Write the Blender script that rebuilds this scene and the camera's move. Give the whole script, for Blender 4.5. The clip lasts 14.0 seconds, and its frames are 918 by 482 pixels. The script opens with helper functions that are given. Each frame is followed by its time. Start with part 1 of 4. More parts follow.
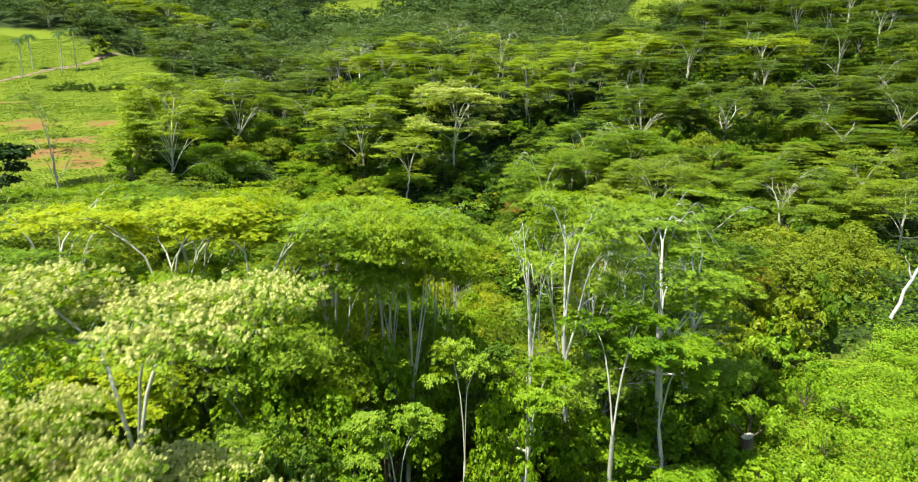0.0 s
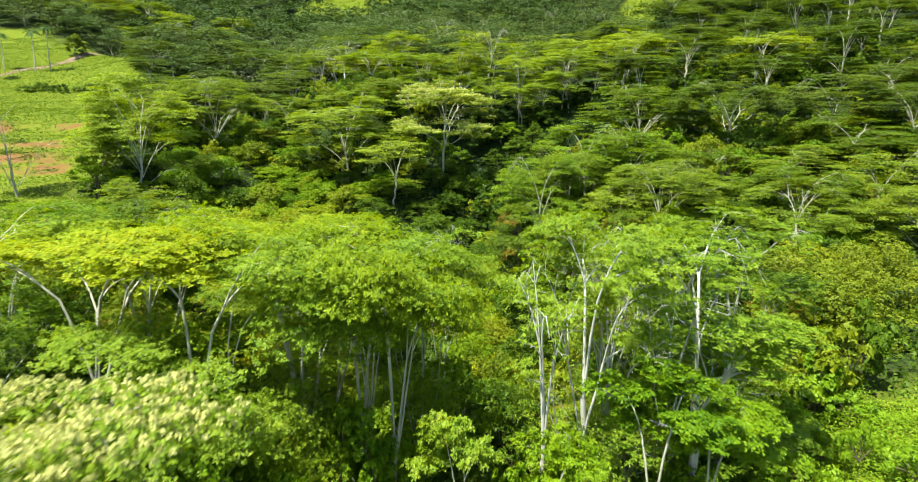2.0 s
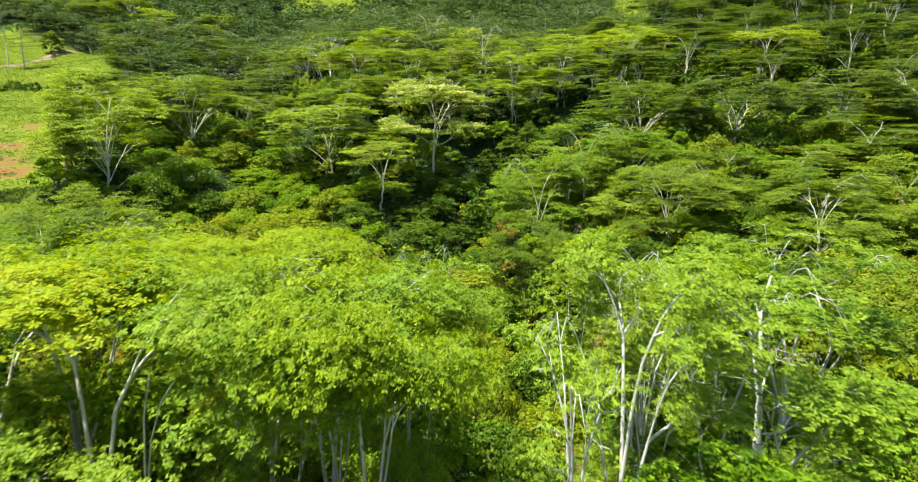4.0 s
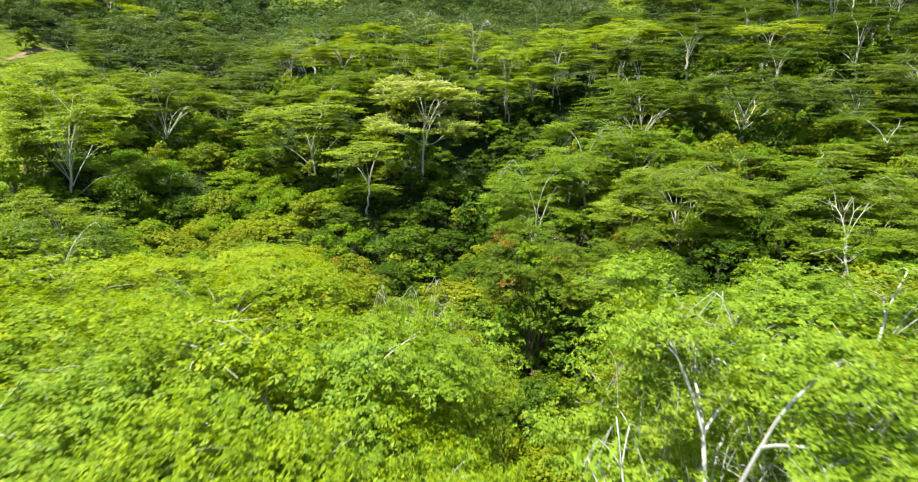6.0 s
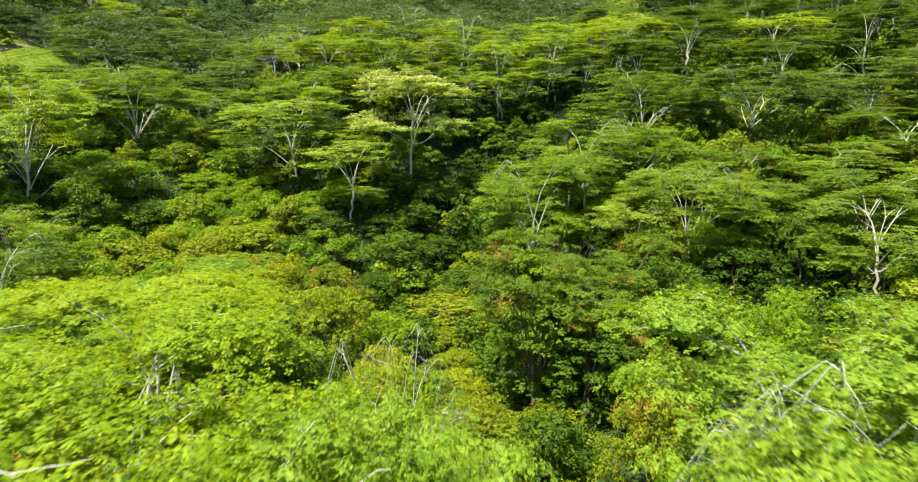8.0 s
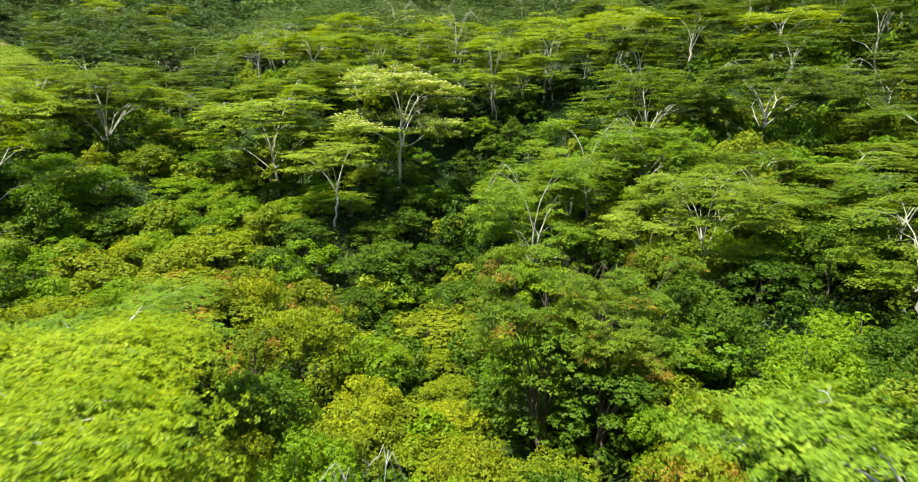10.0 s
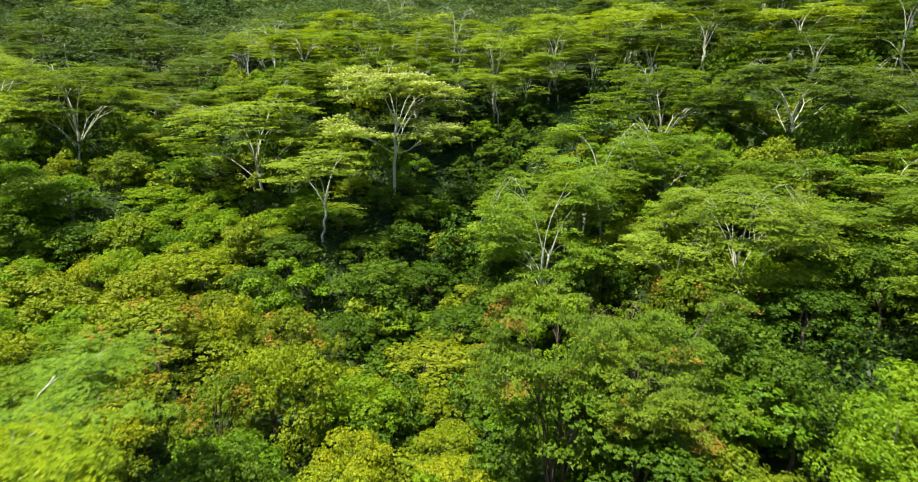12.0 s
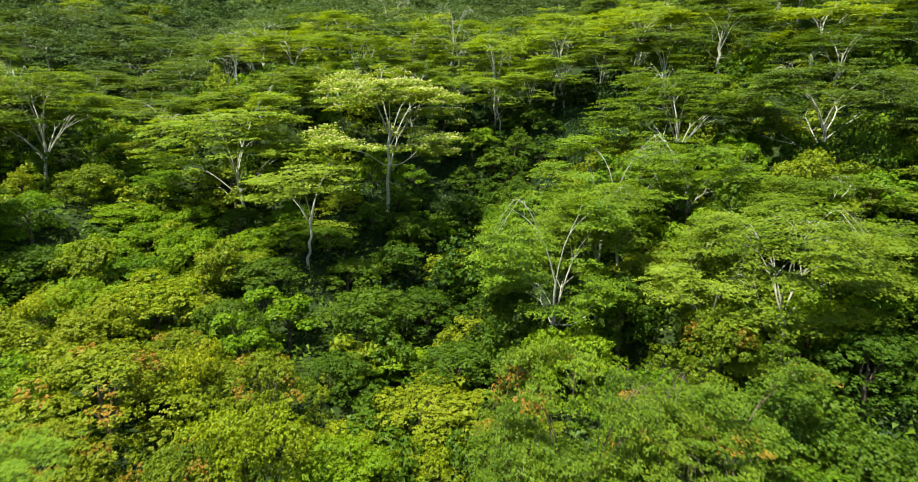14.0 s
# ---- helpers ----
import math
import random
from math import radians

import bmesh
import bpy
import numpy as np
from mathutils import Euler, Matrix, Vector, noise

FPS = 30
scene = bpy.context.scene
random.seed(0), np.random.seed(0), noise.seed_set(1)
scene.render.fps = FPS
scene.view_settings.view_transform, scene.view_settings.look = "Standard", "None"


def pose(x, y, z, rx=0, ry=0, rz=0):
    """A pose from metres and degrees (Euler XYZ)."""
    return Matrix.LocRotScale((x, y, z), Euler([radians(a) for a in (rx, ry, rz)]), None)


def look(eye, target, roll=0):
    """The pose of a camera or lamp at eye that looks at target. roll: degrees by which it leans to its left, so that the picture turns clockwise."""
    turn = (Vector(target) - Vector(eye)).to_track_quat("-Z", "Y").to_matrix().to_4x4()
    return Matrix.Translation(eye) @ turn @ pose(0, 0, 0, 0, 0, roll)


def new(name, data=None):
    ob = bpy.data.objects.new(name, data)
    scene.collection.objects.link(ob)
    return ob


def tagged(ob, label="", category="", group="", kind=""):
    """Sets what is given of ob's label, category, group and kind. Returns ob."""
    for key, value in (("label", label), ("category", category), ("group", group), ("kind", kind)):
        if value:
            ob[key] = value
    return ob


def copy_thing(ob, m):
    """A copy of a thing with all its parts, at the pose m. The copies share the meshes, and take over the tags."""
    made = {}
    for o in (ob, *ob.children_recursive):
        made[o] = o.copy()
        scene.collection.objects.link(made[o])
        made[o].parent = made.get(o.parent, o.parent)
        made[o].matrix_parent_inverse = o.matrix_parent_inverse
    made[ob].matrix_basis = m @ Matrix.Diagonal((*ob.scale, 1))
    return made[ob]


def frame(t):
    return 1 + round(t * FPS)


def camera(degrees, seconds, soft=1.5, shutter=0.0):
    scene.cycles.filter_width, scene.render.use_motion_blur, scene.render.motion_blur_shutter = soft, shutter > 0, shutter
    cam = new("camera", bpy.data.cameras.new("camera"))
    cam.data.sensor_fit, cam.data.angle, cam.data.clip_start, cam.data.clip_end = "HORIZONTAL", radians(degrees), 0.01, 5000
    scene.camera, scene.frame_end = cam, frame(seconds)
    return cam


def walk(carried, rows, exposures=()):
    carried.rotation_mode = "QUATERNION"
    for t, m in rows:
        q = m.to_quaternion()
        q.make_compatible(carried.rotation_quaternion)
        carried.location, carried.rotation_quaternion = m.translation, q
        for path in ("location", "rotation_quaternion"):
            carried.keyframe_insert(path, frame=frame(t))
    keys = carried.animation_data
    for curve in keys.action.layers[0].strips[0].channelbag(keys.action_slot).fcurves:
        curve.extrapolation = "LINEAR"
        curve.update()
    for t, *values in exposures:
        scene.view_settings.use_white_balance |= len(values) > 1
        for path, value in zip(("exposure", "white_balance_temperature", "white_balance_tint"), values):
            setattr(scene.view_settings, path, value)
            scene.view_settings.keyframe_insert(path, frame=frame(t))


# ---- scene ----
cam = camera(67.3, 14.0, soft=1.05, shutter=0.8)
METRES, EYE, TILT, LEAN, TURN = 60.0, 40.0, -12.0, 0.0, 0.0
ROWS = [
    (0.0, 0.0, 0.0, 0.0, 0.0, 0.0, -0.0),
    (0.5, -0.0009, 0.0322, 0.0081, -0.22, -0.01, 0.06),
    (1.0, -0.0011, 0.067, 0.0163, -0.44, 0.0, 0.15),
    (1.5, -0.0019, 0.1028, 0.0244, -0.67, 0.01, 0.23),
    (2.0, -0.0026, 0.1385, 0.0312, -0.88, 0.01, 0.31),
    (2.5, -0.0028, 0.1744, 0.0372, -1.07, -0.02, 0.4),
    (3.0, -0.003, 0.2091, 0.0429, -1.27, -0.04, 0.46),
    (5.5, -0.003, 0.3795, 0.0715, -2.25, -0.12, 0.78),
    (6.0, -0.0027, 0.4128, 0.0766, -2.47, -0.15, 0.85),
    (6.5, -0.002, 0.4447, 0.0818, -2.68, -0.19, 0.93),
    (7.0, -0.0003, 0.4771, 0.0865, -2.87, -0.22, 0.98),
    (7.5, 0.0018, 0.5103, 0.0906, -3.05, -0.23, 1.03),
    (8.0, 0.0037, 0.5436, 0.0946, -3.22, -0.23, 1.08),
    (10.5, 0.0144, 0.7119, 0.1262, -3.89, -0.31, 1.34),
    (11.0, 0.0164, 0.749, 0.1354, -3.92, -0.33, 1.33),
    (11.5, 0.0184, 0.7877, 0.1455, -3.92, -0.34, 1.36),
    (12.0, 0.0206, 0.827, 0.1567, -3.92, -0.33, 1.39),
    (12.5, 0.0229, 0.8658, 0.168, -3.93, -0.31, 1.43),
    (13.0, 0.0261, 0.9042, 0.1789, -3.95, -0.28, 1.47),
    (13.5, 0.0285, 0.941, 0.1898, -3.98, -0.25, 1.51),
    (14.0, 0.0299, 0.9772, 0.2009, -4.02, -0.24, 1.56),
]
walk(cam, [(t, pose(0, 0, EYE, TILT, LEAN, TURN) @ pose(METRES * x, METRES * y, METRES * z, 90 + pitch, roll, yaw)) for t, x, y, z, yaw, pitch, roll in ROWS],
     exposures=[(0.0, 1.60, 6550, 0), (6.0, 1.63, 6600, 3), (8.5, 1.62, 6600, 3), (14.0, 1.38, 6550, 1)])

# ---- world, sun ----
SUN_ELEVATION, SUN_AZIMUTH = 67.0, 233.0   # azimuth: degrees clockwise from the line of flight
world = bpy.data.worlds.new("world")
scene.world = world
world.use_nodes = True
wn = world.node_tree.nodes
sky = wn.new("ShaderNodeTexSky")
sky.sky_type, sky.sun_disc = "NISHITA", False
sky.sun_elevation, sky.sun_rotation = radians(SUN_ELEVATION), radians(SUN_AZIMUTH)
world.node_tree.links.new(sky.outputs[0], wn["Background"].inputs[0])
wn["Background"].inputs[1].default_value = 0.085
sun = new("sun", bpy.data.lights.new("sun", "SUN"))
sun.data.energy, sun.data.angle, sun.data.color = 4.8, radians(0.6), (1.0, 0.95, 0.84)
az, el = radians(SUN_AZIMUTH), radians(SUN_ELEVATION)
sun.matrix_world = look((math.sin(az) * math.cos(el) * 500, math.cos(az) * math.cos(el) * 500, math.sin(el) * 500), (0, 0, 0))

# ---- materials ----


def ramp(nodes, stops):
    r = nodes.new("ShaderNodeValToRGB")
    while len(r.color_ramp.elements) < len(stops):
        r.color_ramp.elements.new(0.5)
    for e, (p, c) in zip(r.color_ramp.elements, stops):
        e.position, e.color = p, (*c, 1)
    return r


def leaf_material(name, dark, mid, light, through_share=0.38, patch=0.12, gloss=0.5, grain=0.30):
    """Leaves: three tones by leaf, by patch of the crown and by tree; part of the light passes through."""
    m = bpy.data.materials.new(name)
    m.use_nodes = True
    n, k = m.node_tree.nodes, m.node_tree.links
    out, bsdf = n["Material Output"], n["Principled BSDF"]
    geo, obj = n.new("ShaderNodeNewGeometry"), n.new("ShaderNodeObjectInfo")
    tex = n.new("ShaderNodeTexNoise")
    tex.inputs["Scale"].default_value, tex.inputs["Detail"].default_value = patch * 4, 3
    k.new(geo.outputs["Position"], tex.inputs["Vector"])
    a = n.new("ShaderNodeMath"); a.operation = "MULTIPLY_ADD"
    a.inputs[1].default_value, a.inputs[2].default_value = grain, 0.11 - grain / 2
    k.new(geo.outputs["Random Per Island"], a.inputs[0])
    b = n.new("ShaderNodeMath"); b.operation = "MULTIPLY_ADD"
    b.inputs[1].default_value = 0.72
    k.new(tex.outputs[0], b.inputs[0]); k.new(a.outputs[0], b.inputs[2])
    c = n.new("ShaderNodeMath"); c.operation = "MULTIPLY_ADD"
    c.inputs[1].default_value = 0.3
    k.new(obj.outputs["Random"], c.inputs[0]); k.new(b.outputs[0], c.inputs[2])
    d = n.new("ShaderNodeMath"); d.operation = "SUBTRACT"; d.inputs[1].default_value = 0.15
    k.new(c.outputs[0], d.inputs[0])
    r = ramp(n, [(0.12, dark), (0.5, mid), (0.88, light)])
    k.new(d.outputs[0], r.inputs[0])
    k.new(r.outputs[0], bsdf.inputs["Base Color"])
    bsdf.inputs["Roughness"].default_value = gloss
    bsdf.inputs["Specular IOR Level"].default_value = 0.13
    tr = n.new("ShaderNodeBsdfTranslucent")
    hs = n.new("ShaderNodeHueSaturation")
    hs.inputs["Hue"].default_value, hs.inputs["Saturation"].default_value, hs.inputs["Value"].default_value = 0.485, 1.1, 1.5
    k.new(r.outputs[0], hs.inputs["Color"]); k.new(hs.outputs[0], tr.inputs["Color"])
    mix = n.new("ShaderNodeMixShader")
    mix.inputs[0].default_value = through_share * 0.95
    k.new(bsdf.outputs[0], mix.inputs[1]); k.new(tr.outputs[0], mix.inputs[2])
    k.new(mix.outputs[0], out.inputs["Surface"])
    return m


def rough_material(name, stops, scale, roughness=0.85, bump=0.3, stretch=(1, 1, 1), fine=8.0):
    """Bark, soil, rock: two scales of noise through a ramp, with relief."""
    m = bpy.data.materials.new(name)
    m.use_nodes = True
    n, k = m.node_tree.nodes, m.node_tree.links
    bsdf = n["Principled BSDF"]
    co, mp = n.new("ShaderNodeTexCoord"), n.new("ShaderNodeMapping")
    mp.inputs["Scale"].default_value = stretch
    k.new(co.outputs["Object"], mp.inputs["Vector"])
    t1, t2 = n.new("ShaderNodeTexNoise"), n.new("ShaderNodeTexNoise")
    t1.inputs["Scale"].default_value, t1.inputs["Detail"].default_value = scale, 4
    t2.inputs["Scale"].default_value, t2.inputs["Detail"].default_value = scale * fine, 3
    k.new(mp.outputs[0], t1.inputs["Vector"]); k.new(mp.outputs[0], t2.inputs["Vector"])
    mx = n.new("ShaderNodeMath"); mx.operation = "MULTIPLY_ADD"; mx.inputs[1].default_value = 0.35
    k.new(t2.outputs[0], mx.inputs[0])
    m2 = n.new("ShaderNodeMath"); m2.operation = "MULTIPLY"; m2.inputs[1].default_value = 0.65
    k.new(t1.outputs[0], m2.inputs[0]); k.new(m2.outputs[0], mx.inputs[2])
    r = ramp(n, stops)
    k.new(mx.outputs[0], r.inputs[0]); k.new(r.outputs[0], bsdf.inputs["Base Color"])
    bsdf.inputs["Roughness"].default_value = roughness
    bsdf.inputs["Specular IOR Level"].default_value = 0.15
    bp = n.new("ShaderNodeBump"); bp.inputs["Strength"].default_value = bump
    k.new(mx.outputs[0], bp.inputs["Height"]); k.new(bp.outputs[0], bsdf.inputs["Normal"])
    return m


ALBIZIA = leaf_material("albizia_leaf", (0.048, 0.098, 0.007), (0.130, 0.194, 0.011), (0.232, 0.272, 0.023))
ALBIZIA_GOLD = leaf_material("albizia_leaf_golden", (0.048, 0.108, 0.006), (0.212, 0.292, 0.008), (0.365, 0.370, 0.016), 0.42, 0.3, 0.5, 0.36)
ALBIZIA_FRESH = leaf_material("albizia_leaf_fresh", (0.050, 0.112, 0.008), (0.182, 0.274, 0.018), (0.318, 0.358, 0.040), 0.42, 0.3, 0.5, 0.36)
ALBIZIA_LIGHT = leaf_material("albizia_leaf_light", (0.050, 0.110, 0.008), (0.150, 0.232, 0.012), (0.265, 0.312, 0.022), 0.4, 0.2)
# Deep leaf tone; on back and far-right trees shade is put into it.
ALBIZIA_DEEP_SHADE = leaf_material("albizia_leaf_deep_shade", (0.034, 0.068, 0.008), (0.080, 0.128, 0.013), (0.145, 0.185, 0.024))
BROAD = leaf_material("broad_leaf", (0.022, 0.055, 0.004), (0.062, 0.116, 0.006), (0.125, 0.178, 0.011), 0.3, 0.25, 0.5)
ALBIZIA_PALE = leaf_material("albizia_leaf_pale", (0.085, 0.145, 0.011), (0.195, 0.270, 0.020), (0.330, 0.360, 0.055), 0.4)
# Near-black leaf: the ravine head's deep shade is put into its colour.
SHADED_DARK_LEAF = leaf_material("shaded_dark_leaf", (0.007, 0.019, 0.003), (0.017, 0.040, 0.004), (0.038, 0.068, 0.007), 0.15, 0.25, 0.5)
# Cloud shade and a little haze are put into this leaf colour.
WOODS_SHADED = leaf_material("far_wood_leaf_shaded", (0.020, 0.042, 0.009), (0.046, 0.080, 0.017), (0.105, 0.140, 0.034), 0.25, 0.012, 0.6, 0.12)
BROAD_OLIVE = leaf_material("olive_leaf", (0.060, 0.105, 0.005), (0.152, 0.198, 0.008), (0.262, 0.272, 0.014), 0.3, 0.2, 0.5)
BROAD_YELLOW = leaf_material("yellowing_leaf", (0.11, 0.18, 0.004), (0.26, 0.30, 0.007), (0.44, 0.40, 0.012), 0.3, 0.3, 0.5)
BRIGHT = leaf_material("fresh_leaf", (0.048, 0.115, 0.004), (0.135, 0.228, 0.007), (0.235, 0.31, 0.012), 0.35, 0.15)
FERN = leaf_material("fern_leaf", (0.08, 0.165, 0.007), (0.175, 0.285, 0.012), (0.285, 0.365, 0.032), 0.35, 0.25, 0.5, 0.3)
RED_LEAF = leaf_material("rust_leaf", (0.15, 0.075, 0.012), (0.29, 0.15, 0.022), (0.37, 0.24, 0.035), 0.3, 0.3)
BLOSSOM = leaf_material("cream_blossom", (0.34, 0.38, 0.10), (0.52, 0.51, 0.19), (0.68, 0.64, 0.32), 0.3, 0.3, 0.7)
GRASS = leaf_material("grass_blade", (0.055, 0.105, 0.006), (0.092, 0.150, 0.008), (0.145, 0.172, 0.014), 0.3, 0.03, 0.6)
PALM = leaf_material("palm_leaf", (0.02, 0.045, 0.008), (0.04, 0.08, 0.012), (0.07, 0.11, 0.02), 0.2, 0.2, 0.6)
BARK = rough_material("pale_bark", [(0.2, (0.21, 0.195, 0.145)), (0.5, (0.37, 0.355, 0.28)), (0.8, (0.55, 0.535, 0.45))], 1.2, 0.85, 0.25, (1, 1, 0.4))
BARK_DEAD = rough_material("bleached_bark", [(0.2, (0.26, 0.245, 0.215)), (0.5, (0.42, 0.405, 0.37)), (0.8, (0.58, 0.565, 0.53))], 1.5, 0.9, 0.25, (1, 1, 0.4))
BARK_DARK = rough_material("brown_bark", [(0.2, (0.06, 0.045, 0.03)), (0.5, (0.13, 0.10, 0.07)), (0.8, (0.22, 0.18, 0.13))], 1.5, 0.9, 0.4, (1, 1, 0.4))
SOIL = rough_material("track_soil", [(0.25, (0.10, 0.065, 0.04)), (0.5, (0.17, 0.12, 0.08)), (0.8, (0.26, 0.20, 0.14))], 0.25, 0.95, 0.4)


def ground_material():
    """Forest floor, with grass and bare red earth where the clearings are (clearing attribute of the sheet)."""
    m = bpy.data.materials.new("hill_ground")
    m.use_nodes = True
    n, k = m.node_tree.nodes, m.node_tree.links
    bsdf = n["Principled BSDF"]
    at = n.new("ShaderNodeAttribute"); at.attribute_name = "clearing"
    geo = n.new("ShaderNodeNewGeometry")
    big, small = n.new("ShaderNodeTexNoise"), n.new("ShaderNodeTexNoise")
    big.inputs["Scale"].default_value, big.inputs["Detail"].default_value = 0.3, 5
    small.inputs["Scale"].default_value, small.inputs["Detail"].default_value = 1.3, 4
    k.new(geo.outputs["Position"], big.inputs["Vector"]); k.new(geo.outputs["Position"], small.inputs["Vector"])
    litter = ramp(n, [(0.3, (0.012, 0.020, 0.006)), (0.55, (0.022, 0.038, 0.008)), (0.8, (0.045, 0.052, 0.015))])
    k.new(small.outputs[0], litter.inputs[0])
    turf = ramp(n, [(0.3, (0.055, 0.088, 0.006)), (0.5, (0.096, 0.130, 0.008)), (0.72, (0.148, 0.148, 0.016))])
    k.new(small.outputs[0], turf.inputs[0])
    soil = n.new("ShaderNodeAttribute"); soil.attribute_name = "bare"
    red = n.new("ShaderNodeMath"); red.operation = "MULTIPLY"
    crumb = ramp(n, [(0.36, (0.05, 0.05, 0.05)), (0.52, (1, 1, 1))])
    k.new(big.outputs[0], crumb.inputs[0]); k.new(crumb.outputs[0], red.inputs[0]); k.new(soil.outputs["Fac"], red.inputs[1])
    earth = n.new("ShaderNodeMixRGB"); earth.inputs[2].default_value = (0.150, 0.066, 0.028, 1)
    fac = n.new("ShaderNodeMath"); fac.operation = "MULTIPLY"; fac.inputs[1].default_value = 0.9
    k.new(red.outputs[0], fac.inputs[0]); k.new(fac.outputs[0], earth.inputs[0]); k.new(turf.outputs[0], earth.inputs[1])
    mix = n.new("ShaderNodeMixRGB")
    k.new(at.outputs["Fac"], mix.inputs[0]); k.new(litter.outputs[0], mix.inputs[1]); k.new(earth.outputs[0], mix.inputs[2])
    k.new(mix.outputs[0], bsdf.inputs["Base Color"])
    bsdf.inputs["Roughness"].default_value = 0.95
    bsdf.inputs["Specular IOR Level"].default_value = 0.1
    bp = n.new("ShaderNodeBump"); bp.inputs["Strength"].default_value, bp.inputs["Distance"].default_value = 0.6, 0.3
    k.new(small.outputs[0], bp.inputs["Height"]); k.new(bp.outputs[0], bsdf.inputs["Normal"])
    return m


# ---- the lie of the land ----
FLOOR_Y = (-400, 0, 60, 110, 140, 180, 220, 250, 300, 400, 500, 600, 700, 900, 1400)
FLOOR_Z = (4, 6, 7, 8, 11, 16, 23, 29, 43, 60, 79, 99, 120, 178, 330)


def smooth(a, b, v):
    u = np.clip((v - a) / (b - a), 0, 1)
    return u * u * (3 - 2 * u)


def stream_x(y):
    return 4 + 0.28 * np.maximum(0, np.minimum(y, 260) - 143) - 3 * np.exp(-((y - 125) / 25) ** 2)


def land(x, y):
    """Height of the ground: a ravine that climbs away, a steep side to the east, a gentle one to the west."""
    x, y = np.asarray(x, float), np.asarray(y, float)
    d = x - stream_x(y)
    far = smooth(60, 100, y)
    east = (9 - 3 * far) * (1 - np.exp(-(np.maximum(d, 0) / 16) ** 1.5)) + 0.06 * np.maximum(d, 0)
    east = east + 0.16 * np.maximum(0, y - 185) * smooth(25, 75, d) * (1 - 0.5 * smooth(400, 700, y))
    west = 4.0 * (1 - np.exp(-(np.maximum(-d, 0) / 18) ** 1.5)) + 0.03 * np.maximum(-d, 0)
    z = np.interp(y, FLOOR_Y, FLOOR_Z) + east + west
    z = z + 13 * smooth(163, 190, y) * (1 - 0.7 * smooth(225, 300, y)) * smooth(-58, -28, x)
    z = z + 5 * np.exp(-((x + 12) / 22) ** 2 - ((y - 174) / 22) ** 2)
    z = z + 0.7 * np.sin(x * 0.11 + 1.3) * np.cos(y * 0.09) + 0.35 * np.sin(x * 0.31) * np.sin(y * 0.27 + 0.6)
    z = z + 4 * smooth(110, 135, y) * (1 - smooth(175, 190, y)) * smooth(12, 30, d)
    z = z - 11 * np.exp(-((x + 76) / 24) ** 2) * smooth(200, 250, y) * (1 - smooth(330, 400, y))
    z = z + 7 * smooth(-52, -66, x) * smooth(90, 112, y) * (1 - smooth(190, 255, y)) - 3 * smooth(-130, -150, x) * smooth(255, 285, y) * (1 - smooth(320, 345, y))
    z = z + 6 * np.exp(-((x + 3) / 11) ** 2 - ((y - 157) / 10) ** 2) + 3 * np.exp(-((x + 12) / 9) ** 2 - ((y - 144) / 8) ** 2)
    z = z + 13 * np.exp(-((x + 70) / 60) ** 2 - ((y - 565) / 40) ** 2) + 5 * np.exp(-((x - 97) / 26) ** 2 - ((y - 352) / 18) ** 2)
    z = z + 6 * np.exp(-((x + 50) / 15) ** 2 - ((y - 160) / 17) ** 2)
    z = z - 17 * np.exp(-((y - 385) / 32) ** 2) * smooth(-55, -110, x) * smooth(-190, -150, x)
    z = z + 9 * smooth(280, 520, y) * np.sin(x * 0.021 + 0.8) * np.sin(y * 0.017)
    return z


def clearing(x, y):
    """1 in the grass clearings, 0 under the trees."""
    x, y = np.asarray(x, float), np.asarray(y, float)
    edge = -62 - 0.36 * (y - 127) + 3 * np.sin(y * 0.13)
    c = smooth(3, -3, x - edge) * smooth(92, 98, y) * (1 - smooth(335, 345, y - 25 * smooth(-135, -160, x) - 40 * smooth(-185, -225, x)))
    for cx, cy, rx, ry in ((-70, 545, 36, 22), (96, 335, 24, 22), (85, 600, 18, 60), (30, 680, 40, 25)):
        q = np.hypot((x - cx) / rx, (y - cy) / ry) + 0.12 * np.sin(x * 0.2) + 0.1 * np.sin(y * 0.17)
        c = np.maximum(c, smooth(1.1, 0.95, q))
    slope = smooth(11, 15, x - 0.09 * y) * (1 - smooth(55, 59, y - 0.15 * (x - 20))) * smooth(-34, -26, y) * (1 - smooth(100, 112, x))
    return np.maximum(c, slope)


def bare_earth(x, y):
    """1 where the meadow's red soil lies open."""
    x, y = np.asarray(x, float), np.asarray(y, float)
    c = np.zeros_like(x)
    for cx, cy, rx, ry in ((-116, 188, 9, 5), (-97, 190, 5, 4), (-96, 170, 9, 5), (-152, 236, 6, 4), (-82, 149, 8, 5), (-92, 157, 8, 4.5), (-126, 206, 5, 3)):
        q = np.hypot((x - cx) / rx, (y - cy) / ry) + 0.22 * np.sin(x * 0.5 + y * 0.3) + 0.18 * np.sin(y * 0.9 - x * 0.2)
        c = np.maximum(c, smooth(1.15, 0.75, q))
    return c


